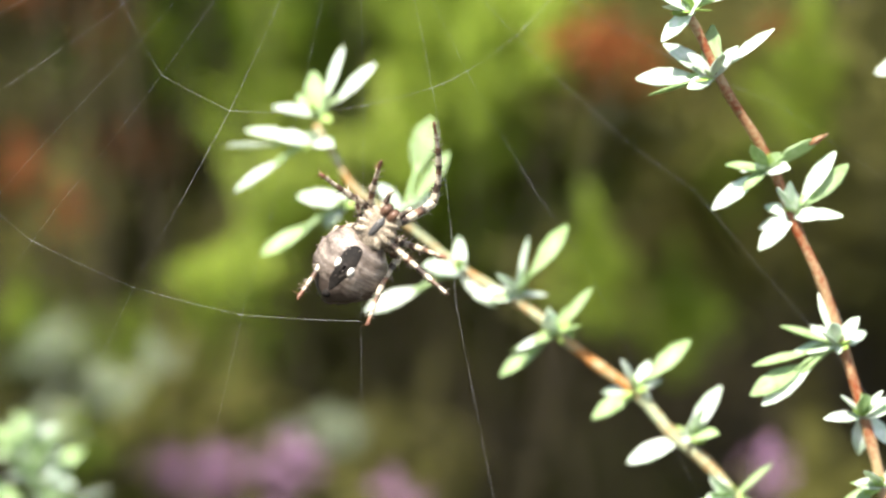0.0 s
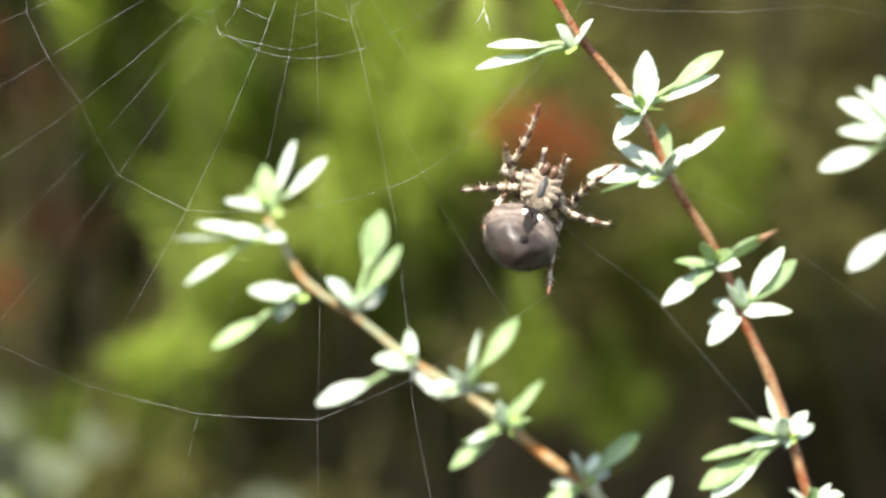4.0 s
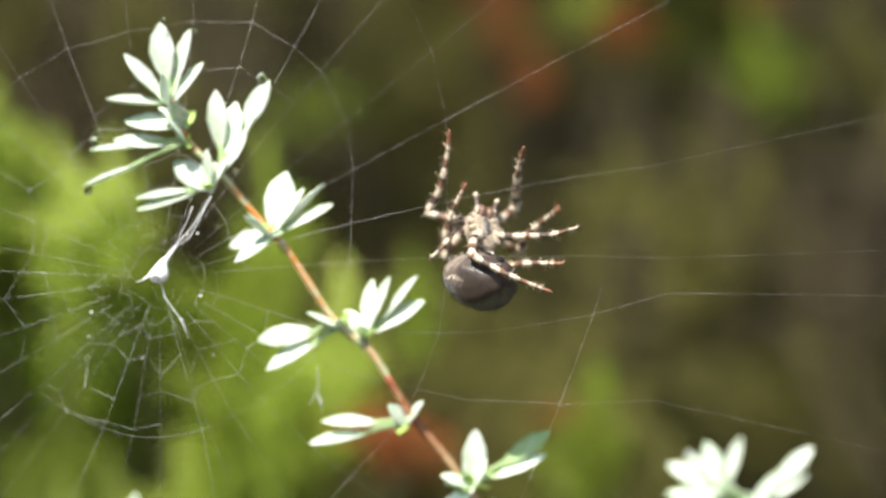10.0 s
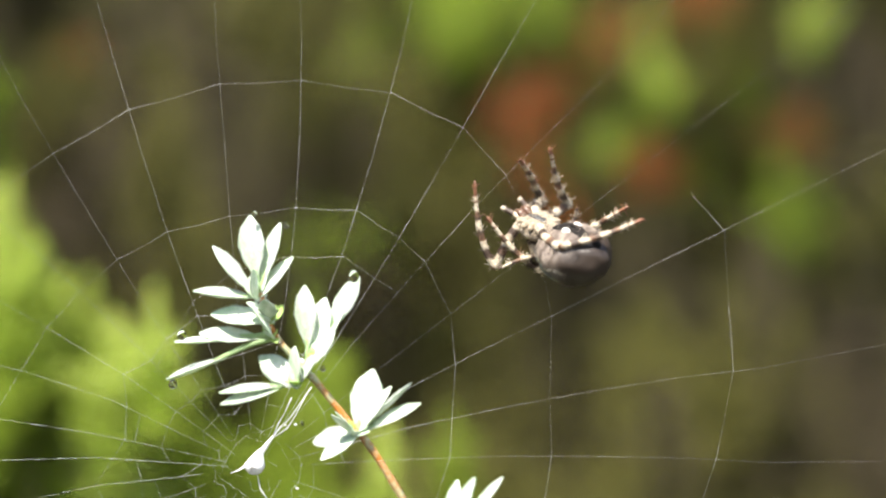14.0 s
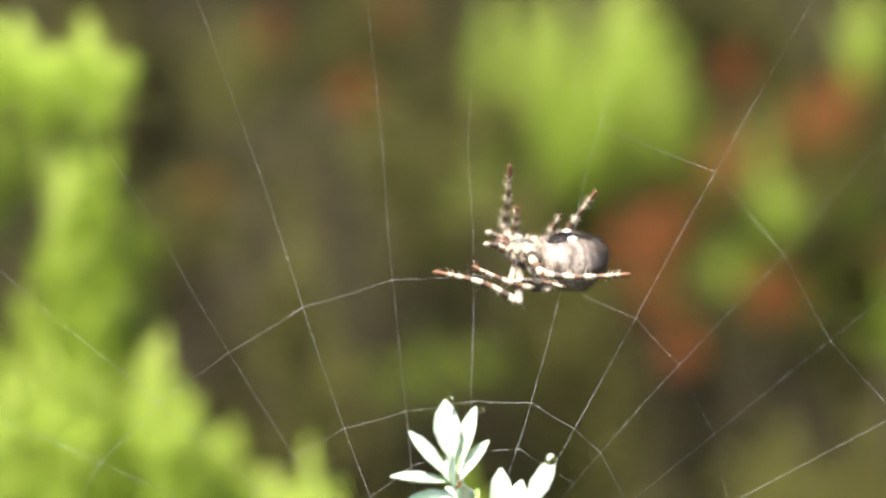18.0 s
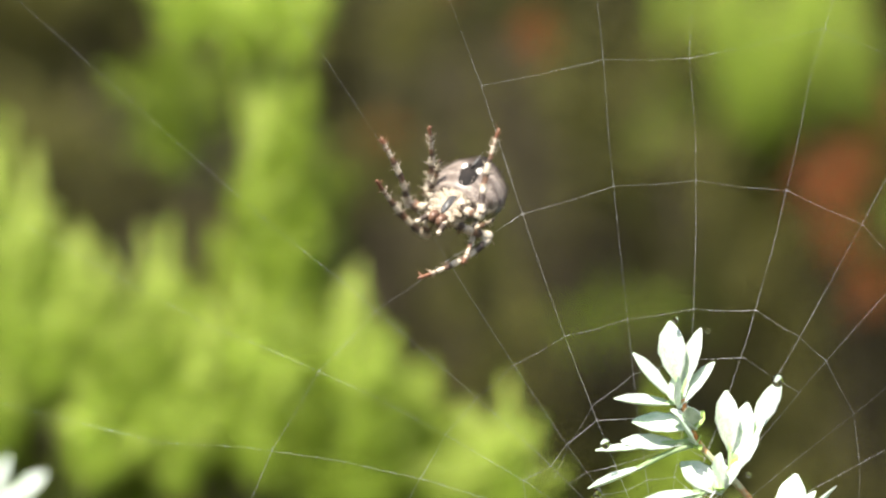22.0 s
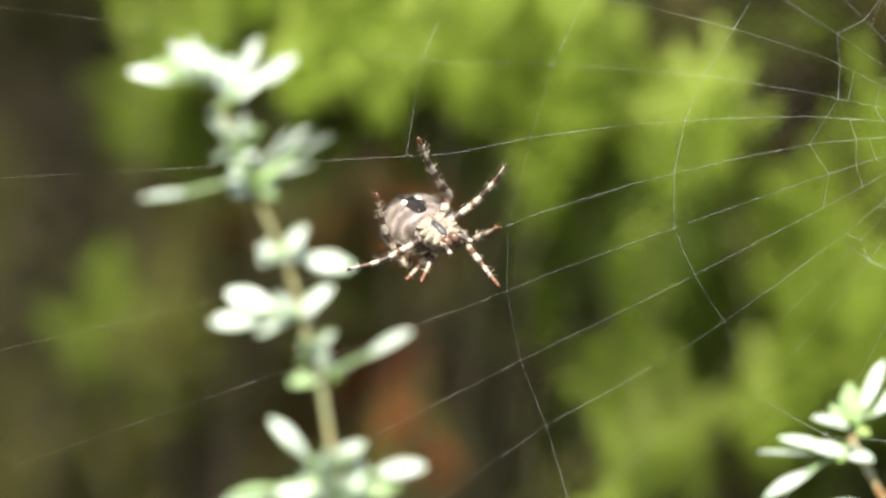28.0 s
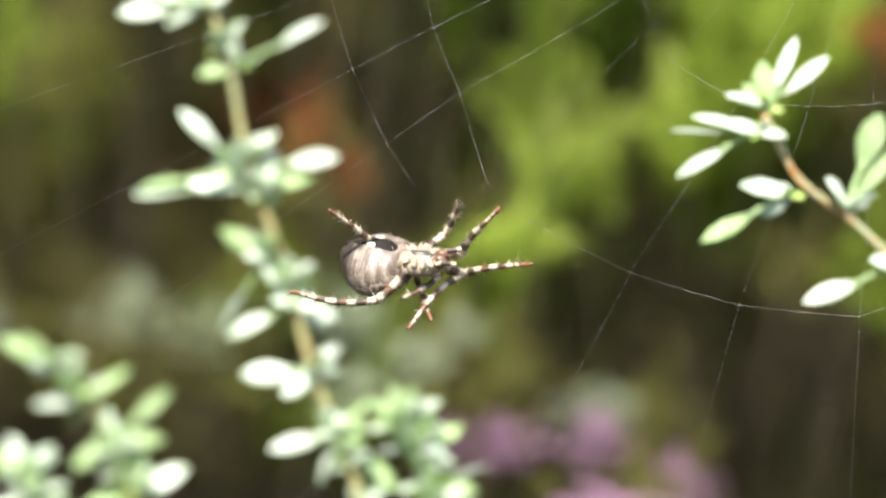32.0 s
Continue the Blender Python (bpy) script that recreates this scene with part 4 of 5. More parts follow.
def dew_drop():
    """A fat drop caught in torn white silk, hung from the leaf above."""
    at = Vector((-6.6, -7.6, 48.0)) * MM
    ob = thing("dew_drop", at, "bright white dew drop caught in torn silk by the web's hub", "dew drop")
    bm = bmesh.new()
    bmesh.ops.create_icosphere(bm, subdivisions=4, radius=1.05 * MM)
    for v in bm.verts:
        z = v.co.z / MM
        pinch = 1 - 0.42 * max(0, z) ** 1.2
        v.co.x = v.co.x * pinch + 0.55 * MM * max(0, z) ** 1.5
        v.co.y *= pinch
        v.co.z *= 1 + 0.55 * max(0, z)
    part("drop", bm, DEW, ob)
    bm = bmesh.new()
    bmesh.ops.create_icosphere(bm, subdivisions=3, radius=0.42 * MM)
    bmesh.ops.translate(bm, verts=bm.verts, vec=(-0.1 * MM, -0.85 * MM, -0.55 * MM))
    part("water_bead", bm, WATER, ob, "clear bead of water")
    bm = bmesh.new()
    tube(bm, smooth_path([Vector(p) * MM for p in ((0.2, 0, 0.6), (1.1, 0, 1.9), (1.9, 0.1, 3.0), (2.6, 0.2, 4.0))], 4), [0.42 * MM * (1 - k / 13) ** 1.8 + 0.04 * MM for k in range(13)], 6)
    part("silk_tail", bm, DEW, ob)
    bm = bmesh.new()
    tube(bm, smooth_path([Vector(p) * MM for p in ((-0.2, 0, 0.1), (-0.9, 0, -0.2), (-1.6, 0, -0.6), (-2.4, 0, -0.9))], 4), [0.34 * MM * (1 - k / 13) ** 1.8 + 0.03 * MM for k in range(13)], 6)
    part("silk_tail", bm, DEW, ob)
    for path in (((1.6, 0, 2.4), (2.3, 0, 4.1), (2.9, 0, 5.2), (3.6, -0.3, 6.8)), ((2.3, 0.1, 3.4), (3.6, 0.1, 4.9), (4.7, -0.3, 6.6), (5.6, -0.6, 7.9)), ((1.9, 0, 2.8), (3.2, 0, 3.7), (4.0, 0, 5.0), (5.2, -0.5, 7.4)), ((0.3, 0, -1.0), (0.6, 0, -2.4), (1.9, 0, -4.2), (2.5, 0, -5.2), (3.0, 0, -6.6))):
        bm = bmesh.new()
        tube(bm, [Vector(p) * MM for p in path], [(0.085 if k % 2 else 0.045) * MM for k in range(len(path))], 5)
        part("silk_strand", bm, SILK, ob)
    for x, z, r in ((2.3, -4.7, 0.15), (1.6, -3.8, 0.1), (-7.0, -3.9, 0.15), (4.3, -2.3, 0.13), (3.0, 4.0, 0.12), (4.0, 4.1, 0.13), (7.9, 1.2, 0.13)):
        bm = bmesh.new()
        bmesh.ops.create_icosphere(bm, subdivisions=2, radius=r * MM)
        for v in bm.verts:
            v.co = Vector((v.co.x * 1.5, v.co.y, v.co.z)) * (1 + 0.3 * noise.noise(v.co * 3000)) + Vector((x, 0, z)) * MM
        part("silk_tuft", bm, SILK, ob)
    return ob


dew = dew_drop()


def silk_wisp():
    """A wisp of loose silk with bits of lint, hung from a twig."""
    ob = thing("silk_wisp", Vector((9.9, -3.0, 36.7)) * MM, "thin wisp of loose silk with white lint", "silk")
    for path, r in ((((0, 0, 1.4), (0.2, 0.1, 0.2), (0.1, 0, -1.0), (0.5, 0, -2.2), (0.6, 0, -3.2)), 0.03), (((0.1, 0, -1.0), (-0.5, 0, -2.0), (-0.8, 0, -2.4)), 0.04), (((0.3, 0, -1.6), (0.4, 0, -2.4)), 0.11)):
        bm = bmesh.new()
        tube(bm, smooth_path([Vector(p) * MM for p in path], 3), r * MM, 5)
        part("silk_strand", bm, SILK, ob)


silk_wisp()


# the spider
def banded(name, stops, scale):
    """Rings of colour along x; stops: place, colour."""
    m = bpy.data.materials.new(name)
    m.use_nodes = True
    n, ln = m.node_tree.nodes, m.node_tree.links
    b = n["Principled BSDF"]
    tc, sep, div, ramp = n.new("ShaderNodeTexCoord"), n.new("ShaderNodeSeparateXYZ"), n.new("ShaderNodeMath"), n.new("ShaderNodeValToRGB")
    noi, add = n.new("ShaderNodeTexNoise"), n.new("ShaderNodeMath")
    socket(noi, "Scale", 2500)
    add.operation, add.inputs[1].default_value = "MULTIPLY_ADD", 0.0006
    div.operation, div.inputs[1].default_value = "DIVIDE", scale * MM
    ln.new(tc.outputs["Object"], sep.inputs[0])
    ln.new(tc.outputs["Object"], noi.inputs["Vector"])
    ln.new(noi.outputs[0], add.inputs[0])
    ln.new(sep.outputs[0], add.inputs[2])
    ln.new(add.outputs[0], div.inputs[0])
    ln.new(div.outputs[0], ramp.inputs[0])
    e = ramp.color_ramp.elements
    e[0].position, e[0].color = stops[0][0], (*stops[0][1], 1)
    e[1].position, e[1].color = stops[-1][0], (*stops[-1][1], 1)
    for p, c in stops[1:-1]:
        e.new(p).color = (*c, 1)
    speck, tone, mul = n.new("ShaderNodeTexNoise"), n.new("ShaderNodeMapRange"), n.new("ShaderNodeMixRGB")
    socket(speck, "Scale", 3200)
    socket(speck, "Detail", 4)
    ln.new(tc.outputs["Object"], speck.inputs["Vector"])
    for k, v in ((1, 0.3), (2, 0.62), (3, 0.45), (4, 1.15)):
        tone.inputs[k].default_value = v
    ln.new(speck.outputs[0], tone.inputs[0])
    mul.blend_type = "MULTIPLY"
    mul.inputs[0].default_value = 1.0
    ln.new(ramp.outputs[0], mul.inputs[1])
    ln.new(tone.outputs[0], mul.inputs[2])
    ln.new(mul.outputs[0], b.inputs["Base Color"])
    socket(b, "Roughness", 0.5)
    return m


CREAM, BROWN, ORANGE, UMBER = (0.64, 0.54, 0.40), (0.085, 0.056, 0.04), (0.24, 0.105, 0.055), (0.22, 0.115, 0.065)
THIGH = banded("banded thigh", [(0, CREAM), (0.28, CREAM), (0.34, BROWN), (0.46, BROWN), (0.53, CREAM), (0.70, CREAM), (0.76, UMBER), (0.92, BROWN), (1, CREAM)], 5)
SHIN = banded("banded shin", [(0, UMBER), (0.05, UMBER), (0.09, CREAM), (0.15, CREAM), (0.18, BROWN), (0.27, BROWN), (0.30, CREAM), (0.38, CREAM), (0.41, UMBER), (0.51, BROWN), (0.54, CREAM), (0.63, CREAM), (0.66, BROWN), (0.74, UMBER), (0.77, CREAM), (0.84, CREAM), (0.87, UMBER), (0.91, CREAM), (0.95, ORANGE), (1, ORANGE)], 8.6)


def abdomen_skin():
    """Taupe pleated flanks, a browner back behind a broken cream line, a dark rear end."""
    m = material("mottled abdomen", (0.16, 0.12, 0.095), (0.50, 0.41, 0.335), 1.1, 0.42, 0.35, 0, 0.45, 0, 0)
    n, ln = m.node_tree.nodes, m.node_tree.links
    b = n["Principled BSDF"]
    tone = b.inputs["Base Color"].links[0].from_socket
    tc, sep = n.new("ShaderNodeTexCoord"), n.new("ShaderNodeSeparateXYZ")
    ln.new(tc.outputs["Object"], sep.inputs[0])

    def clouds(scale, stretch=(1, 1, 1)):
        shift, noi = n.new("ShaderNodeMapping"), n.new("ShaderNodeTexNoise")
        shift.inputs["Scale"].default_value = stretch
        socket(noi, "Scale", scale)
        ln.new(tc.outputs["Object"], shift.inputs[0])
        ln.new(shift.outputs[0], noi.inputs["Vector"])
        return noi.outputs[0]

    def add_up(source, k, base):
        q = n.new("ShaderNodeMath")
        q.operation, q.inputs[1].default_value = "MULTIPLY_ADD", k
        ln.new(source, q.inputs[0])
        ln.new(base, q.inputs[2])
        return q.outputs[0]

    def ramp(source, lo, hi, a=0.0, c=1.0):
        q = n.new("ShaderNodeMapRange")
        for k, v in ((1, lo), (2, hi), (3, a), (4, c)):
            q.inputs[k].default_value = v
        ln.new(source, q.inputs[0])
        return q.outputs[0]

    def times(x, y):
        q = n.new("ShaderNodeMath")
        q.operation = "MULTIPLY"
        ln.new(x, q.inputs[0])
        ln.new(y, q.inputs[1])
        return q.outputs[0]

    def blend(factor, under, over, way="MIX"):
        q = n.new("ShaderNodeMixRGB")
        q.blend_type = way
        ln.new(factor, q.inputs[0])
        ln.new(under, q.inputs[1])
        if isinstance(over, tuple):
            q.inputs[2].default_value = (*over, 1)
        else:
            ln.new(over, q.inputs[2])
        return q.outputs[0]

    pleats = ramp(add_up(clouds(700), 0.55, clouds(1500, (0.25, 1.5, 0.25))), 0.62, 0.86, 0.0, 0.75)
    tone = blend(pleats, tone, (0.10, 0.072, 0.055))
    wave = n.new("ShaderNodeMath")
    wave.operation = "SINE"
    phase = n.new("ShaderNodeMath")
    phase.operation, phase.inputs[1].default_value = "MULTIPLY_ADD", 5200.0
    ln.new(sep.outputs[1], phase.inputs[0])
    ln.new(ramp(clouds(380), 0.0, 1.0, 0.0, 9.0), phase.inputs[2])
    ln.new(phase.outputs[0], wave.inputs[0])
    bands = wave.outputs[0]
    tone = blend(times(ramp(bands, 0.2, 0.95, 0.0, 0.2), ramp(clouds(1300), 0.3, 0.55)), tone, (0.60, 0.51, 0.44))
    height = add_up(clouds(520), 0.0034, sep.outputs[2])
    back = ramp(height, 0.0007, -0.0002)
    tone = blend(back, tone, blend(ramp(clouds(900), 0.42, 0.6), ramp(clouds(2600), 0.3, 0.7, 0.08, 0.28), (0.12, 0.083, 0.06)))
    tone = blend(times(ramp(bands, -0.1, -0.9, 0.0, 0.3), ramp(clouds(1100), 0.32, 0.5)), tone, (0.045, 0.031, 0.024))
    tone = blend(times(times(ramp(bands, 0.3, 0.95, 0.0, 0.4), back), ramp(clouds(1500), 0.4, 0.55)), tone, (0.42, 0.33, 0.26))
    line = times(ramp(height, 0.0004, 0.0006), ramp(height, 0.0010, 0.0008))
    tone = blend(times(line, ramp(clouds(1700), 0.40, 0.50)), tone, (0.62, 0.53, 0.42))
    rear = ramp(add_up(clouds(900), 0.0016, sep.outputs[1]), -0.0030, -0.0046)
    tone = blend(rear, tone, (0.05, 0.036, 0.028))
    ln.new(tone, b.inputs["Base Color"])
    return m


ABDOMEN = abdomen_skin()
PATCH = material("black brown belly", (0.007, 0.006, 0.005), (0.028, 0.022, 0.018), 0.8, 0.75, 0.4, 0, 0.2, 0, 0)
CHALK = material("cream spot", (0.75, 0.72, 0.62), (0.85, 0.82, 0.74), 0.5, 0.6, 0.1, 0, 0.3, 0, 0)
BODY = material("hairy cream brown body", (0.10, 0.07, 0.045), (0.52, 0.43, 0.32), 0.8, 0.6, 0.7, 0, 0.3, 0, 0)
JAW = material("dark brown jaw", (0.05, 0.022, 0.012), (0.22, 0.12, 0.075), 0.5, 0.35, 0.4, 0, 0.5, 0, 0)
COXA = material("yellowish leg base", (0.24, 0.18, 0.11), (0.62, 0.54, 0.43), 0.8, 0.6, 0.5, 0, 0.3, 0, 0)
GREY = material("grey breast plate", (0.035, 0.033, 0.032), (0.11, 0.105, 0.10), 0.6, 0.4, 0.4, 0, 0.4, 0, 0)

LEG_LENGTH = [(5.9, 9.3), (5.5, 8.5), (3.8, 5.6), (5.3, 8.8)]
HIP = [(0.62, 1.15), (0.85, 0.45), (0.85, -0.25), (0.65, -0.9)]
LEAN = [(0, 2), (2, 6), (4.5, 18), (9, 34), (11, 40), (12, 52), (13, 58), (18, 60), (19, 38), (21, 32), (24, 30), (26.5, 32), (28, 40), (30, 50), (32, 56)]
ROLL = [(0, 0), (2, 6), (4.5, 18), (6, 40), (9, 34), (11, 30), (12, 0), (32, 0)]


def blob(sx, sy, sz, seed, sub=4, rough=0.05):
    bm = bmesh.new()
    bmesh.ops.create_icosphere(bm, subdivisions=sub, radius=1)
    for v in bm.verts:
        k = 1 + rough * noise.noise(v.co * 2.2 + Vector((seed, 0, 0)))
        v.co = Vector((v.co.x * sx, v.co.y * sy, v.co.z * sz)) * k * MM
    return bm


def bristle(bm, count, reach, lean, seed):
    """Draws single faces out into fine bristles, leaning along lean."""
    q = random.Random(seed)
    bm.normal_update()
    bm.faces.ensure_lookup_table()
    picks = q.sample(range(len(bm.faces)), min(count, len(bm.faces) // 3))
    faces = [bm.faces[k] for k in picks]
    for f in faces:
        n = (f.normal + lean + Vector((q.gauss(0, 0.25), q.gauss(0, 0.25), q.gauss(0, 0.25)))).normalized()
        c = f.calc_center_median()
        bmesh.ops.inset_individual(bm, faces=[f], thickness=0.0)
        tip = bmesh.ops.poke(bm, faces=[f])["verts"][0]
        ring = {w for e in tip.link_edges for w in e.verts if w is not tip}
        for v in ring:
            v.co = c + (v.co - c) * 0.28
        tip.co = c + n * reach * MM * q.uniform(0.6, 1.25)


def mark(skin, x, y, edge, lift):
    """A slightly raised mark that follows the skin's curve; edge(angle) gives its half width and half length."""
    bm = bmesh.new()
    rings, count = [], 28
    for k in range(1, 8):
        u, row = k / 7, []
        for i in range(count):
            a = 2 * math.pi * i / count
            w, h = edge(a)
            px, py = x + w * u * math.cos(a), y + h * u * math.sin(a)
            hit = skin.ray_cast(Vector((px * MM, py * MM, 0.02)), Vector((0, 0, -1)))[0]
            z = hit.z if hit else 0.0
            row.append(bm.verts.new((px * MM, py * MM, z + lift * MM * (1 - u ** 6 * 1.6))))
        rings.append(row)
    for p, q in zip(rings, rings[1:]):
        for i in range(count):
            bm.faces.new((p[i], p[(i + 1) % count], q[(i + 1) % count], q[i]))
    bm.faces.new(rings[0])
    return bm


def limb(length, r0, r1, knots, seed, spines):
    bm = bmesh.new()
    n = 24
    pts, radii = [], []
    for i in range(n + 1):
        u = i / n
        swell = 1 + 0.24 * max(0, math.cos((u * knots) * 2 * math.pi)) ** 3
        pts.append(Vector((length * u, 0, 0.075 * length * math.sin(math.pi * u ** 0.8))) * MM)
        radii.append((r0 + (r1 - r0) * u) * swell * MM)
    radii[0] *= 0.7
    radii[-1] *= 0.5
    tube(bm, pts, radii, 7)
    bristle(bm, spines, 0.75, Vector((0.7, 0, 0)), seed)
    return bm


def spider():
    body = thing("spider", (0, 0, 0), "garden orb weaver spider, mottled grey brown with banded legs", "spider")
    bm = blob(1.9, 2.35, 1.2, 3)
    for v in bm.verts:
        if v.co.y > 0.8 * MM:
            v.co.x *= 1 - 0.35 * (v.co.y / MM - 0.8) / 1.4
    bristle(bm, 170, 0.6, Vector((0, 0.4, 0.2)), 4)
    part("cephalothorax", bm, BODY, body)
    bm = blob(0.46, 1.25, 0.35, 5, 3, 0.2)
    bmesh.ops.translate(bm, verts=bm.verts, vec=(0, 0.1 * MM, 1.0 * MM))
    part("sternum", bm, GREY, body, "dark grey breast plate")
    bm = blob(3.75, 4.1, 2.95, 1, 5, 0.05)
    for v in bm.verts:
        u = v.co.y / MM / 4.0
        v.co.x *= 1 + 0.10 * u
        if u < -0.3:
            v.co.x *= 1 - 0.35 * (-u - 0.3)
            v.co.z += 0.9 * MM * (-u - 0.3)
    bmesh.ops.translate(bm, verts=bm.verts, vec=(0, -3.7 * MM, -0.5 * MM))
    skin = BVHTree.FromBMesh(bm)
    bristle(bm, 420, 0.5, Vector((0, -0.6, 0)), 6)
    ab = part("abdomen", bm, ABDOMEN, body)
    part("belly_patch", mark(skin, 0, -3.0, lambda a: ((1.0 + 0.3 * math.sin(a)) * (1 + 0.12 * math.sin(5 * a + 1)), 3.0 + 0.2 * math.sin(3 * a)), 0.07), PATCH, ab, "black patch on the underside")
    for side in (-1, 1):
        part("white_spot", mark(skin, side * 0.80, -2.9, lambda a: (0.32 + 0.1 * math.sin(a), 0.58), 0.18), CHALK, ab, "cream white comma mark")
    bm = blob(0.5, 0.55, 0.45, 12, 3, 0.1)
    bmesh.ops.translate(bm, verts=bm.verts, vec=(0, -6.3 * MM, 1.9 * MM))
    part("spinneret", bm, PATCH, ab, "dark spinnerets")
    for side in (-1, 1):
        bm = blob(0.56, 0.85, 0.75, 14, 3)
        bristle(bm, 20, 0.3, Vector((0, 0.3, 0.3)), 77)
        jaw = part("chelicera", bm, JAW, body, "dark brown jaw")
        jaw.matrix_basis = pose(side * 0.46 * MM, 2.0 * MM, 0.75 * MM, 40, 0, 0)
        bm = limb(2.6, 0.3, 0.24, 2, 15, 26)
        palp = part("pedipalp", bm, SHIN, body, "short banded feeler")
        palp.matrix_basis = pose(side * 0.75 * MM, 1.5 * MM, 0.5 * MM, 0, -20, 90 - side * 14)
    for side in (-1, 1):
        for i in range(4):
            bm = blob(0.9, 0.36, 0.36, 40 + i, 3, 0.3)
            bristle(bm, 30, 0.5, Vector((0.3, 0, 0.3)), 50 + i)
            hipbone = part("coxa", bm, COXA, body)
            hipbone.matrix_basis = pose(side * (HIP[i][0] + 0.25) * MM, HIP[i][1] * MM, 0.78 * MM, 0, 0, (90 - side * (60, 84, 100, 124)[i]))
    legs = []
    for side in (-1, 1):
        for i in range(4):
            a, b = LEG_LENGTH[i]
            k = 0.8 if i == 2 else 1.0
            leg = part("leg", limb(a, 0.52 * k, 0.42 * k, 1, 20 + i, 40), THIGH, body)
            shin = part("shin", limb(b, 0.41 * k, 0.16 * k, 2, 30 + i, 54), SHIN, leg, "banded bristly lower leg")
            legs.append((side, i, leg, shin))
    return body, ab, legs


spider_body, spider_abdomen, spider_legs = spider()

STANCES = []


def stance(t, heading, x, z, *tips):
    """Where the spider is, which way it heads in the web, its abdomen and its eight feet, across and up from its breast."""
    STANCES.append((t, heading, x, z) + tips)


def between(t):
    rows = STANCES
    times = [r[0] for r in rows]
    return [float(np.interp(t, times, [r[k] for r in rows])) for k in range(1, 22)]


def body_pose(t, heading, x, z):
    lean = radians(np.interp(t, [r[0] for r in LEAN], [r[1] for r in LEAN]))
    roll = radians(np.interp(t, [r[0] for r in ROLL], [r[1] for r in ROLL]))
    a = radians(heading)
    a = math.atan2(math.sin(a) / math.cos(lean), math.cos(a))
    v = Vector((0, -math.cos(lean), math.sin(lean)))
    h = Vector((math.cos(a), math.sin(a) * math.sin(lean), math.sin(a) * math.cos(lean)))
    v = v * math.cos(roll) + h.cross(v) * math.sin(roll)
    m = Matrix((h.cross(v), h, v)).transposed().to_4x4()
    m.translation = Vector((x, -6.5, z)) * MM
    return m


TIPPED = [(0, 0), (2, -10), (4.5, -30), (6, -45), (8, -60), (10, -55), (11, -40), (12, -10), (13, 0), (32, 0)]


def abdomen_pose(t, body, dx, dz):
    """The abdomen swings on its narrow waist; dx, dz: its middle seen from the breast; TIPPED: how far it is tipped over."""
    r = body.to_3x3()
    far = r @ Vector((0, -5.2, -1.0))
    flat = math.hypot(dx, dz)
    size = 5.3
    k = min(1.0, 0.97 * size / flat)
    w = Vector((dx * k, math.copysign(math.sqrt(max(0.05, size ** 2 - (flat * k) ** 2)), far.y), dz * k))
    w = (w + far * 0.35).normalized() * size
    waist = Vector((0, -1.6, -0.3))
    back = (r.inverted() @ w - waist).normalized()
    up = (Vector((0, 0, 1)) - back * back.z).normalized()
    m = Matrix((up.cross(back), -back, up)).transposed().to_4x4()
    m.translation = waist * MM
    tip = pose(0, 0, 0, float(np.interp(t, [q[0] for q in TIPPED], [q[1] for q in TIPPED])), 0, 0)
    middle = Matrix.Translation(Vector((0, -3.7, -0.5)) * MM)
    return m @ middle @ tip @ middle.inverted()


OVER = [(0, 0), (4, 0), (4.75, 1), (16, 1), (21, 0.8), (24.5, 0.5), (26, 0), (32, 0)]


def leg_pose(body, side, i, foot, over=0.0):
    """Two bones from the hip to the foot, the knee raised away from the web."""
    l1, l2 = LEG_LENGTH[i]
    hip = Vector((side * HIP[i][0], HIP[i][1], 0.7))
    tip = body.inverted().to_3x3() @ Vector(foot)
    out = Vector((side * 1.0, 0.15 * (1.5 - i), -1.5)).normalized()
    if over:
        out = (out.lerp(body.inverted().to_3x3() @ Vector((0.1, -1, -0.55)), over)).normalized()
    d = tip - hip
    if d.length < 2.5:
        tip = hip + d.normalized() * 2.5
        d = tip - hip
    reach = min(d.length, (l1 + l2) * 0.985)
    reach = max(reach, abs(l2 - l1) * 1.02)
    d.normalize()
    k = (l1 * l1 + reach * reach - l2 * l2) / (2 * l1 * reach)
    bend = math.acos(max(-1, min(1, k)))
    side_way = (out - d * out.dot(d)).normalized()
    knee_way = d * math.cos(bend) + side_way * math.sin(bend)
    knee = hip + knee_way * l1
    shin_way = (hip + d * reach - knee).normalized()
    zed = (side_way - knee_way * side_way.dot(knee_way)).normalized()
    m = Matrix((knee_way, zed.cross(knee_way), zed)).transposed().to_4x4()
    m.translation = hip * MM
    s = m.to_3x3().inverted() @ shin_way
    sz = (Vector((0, 0, 1)) - s * s.z).normalized()
    n = Matrix((s, sz.cross(s), sz)).transposed().to_4x4()
    n.translation = Vector((l1 * 0.97 * MM, 0, 0))
    return m, n


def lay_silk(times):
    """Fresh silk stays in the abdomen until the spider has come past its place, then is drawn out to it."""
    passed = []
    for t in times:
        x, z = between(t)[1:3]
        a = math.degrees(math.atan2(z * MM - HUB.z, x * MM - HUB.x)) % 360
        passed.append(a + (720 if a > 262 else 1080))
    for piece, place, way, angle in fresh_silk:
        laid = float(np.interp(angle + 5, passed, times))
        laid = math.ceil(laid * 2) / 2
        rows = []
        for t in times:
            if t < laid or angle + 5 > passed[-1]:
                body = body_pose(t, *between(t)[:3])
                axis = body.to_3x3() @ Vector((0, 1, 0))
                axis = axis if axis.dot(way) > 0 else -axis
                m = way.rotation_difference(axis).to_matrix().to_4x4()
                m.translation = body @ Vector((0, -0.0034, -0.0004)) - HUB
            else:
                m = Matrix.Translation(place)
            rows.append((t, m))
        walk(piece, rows)


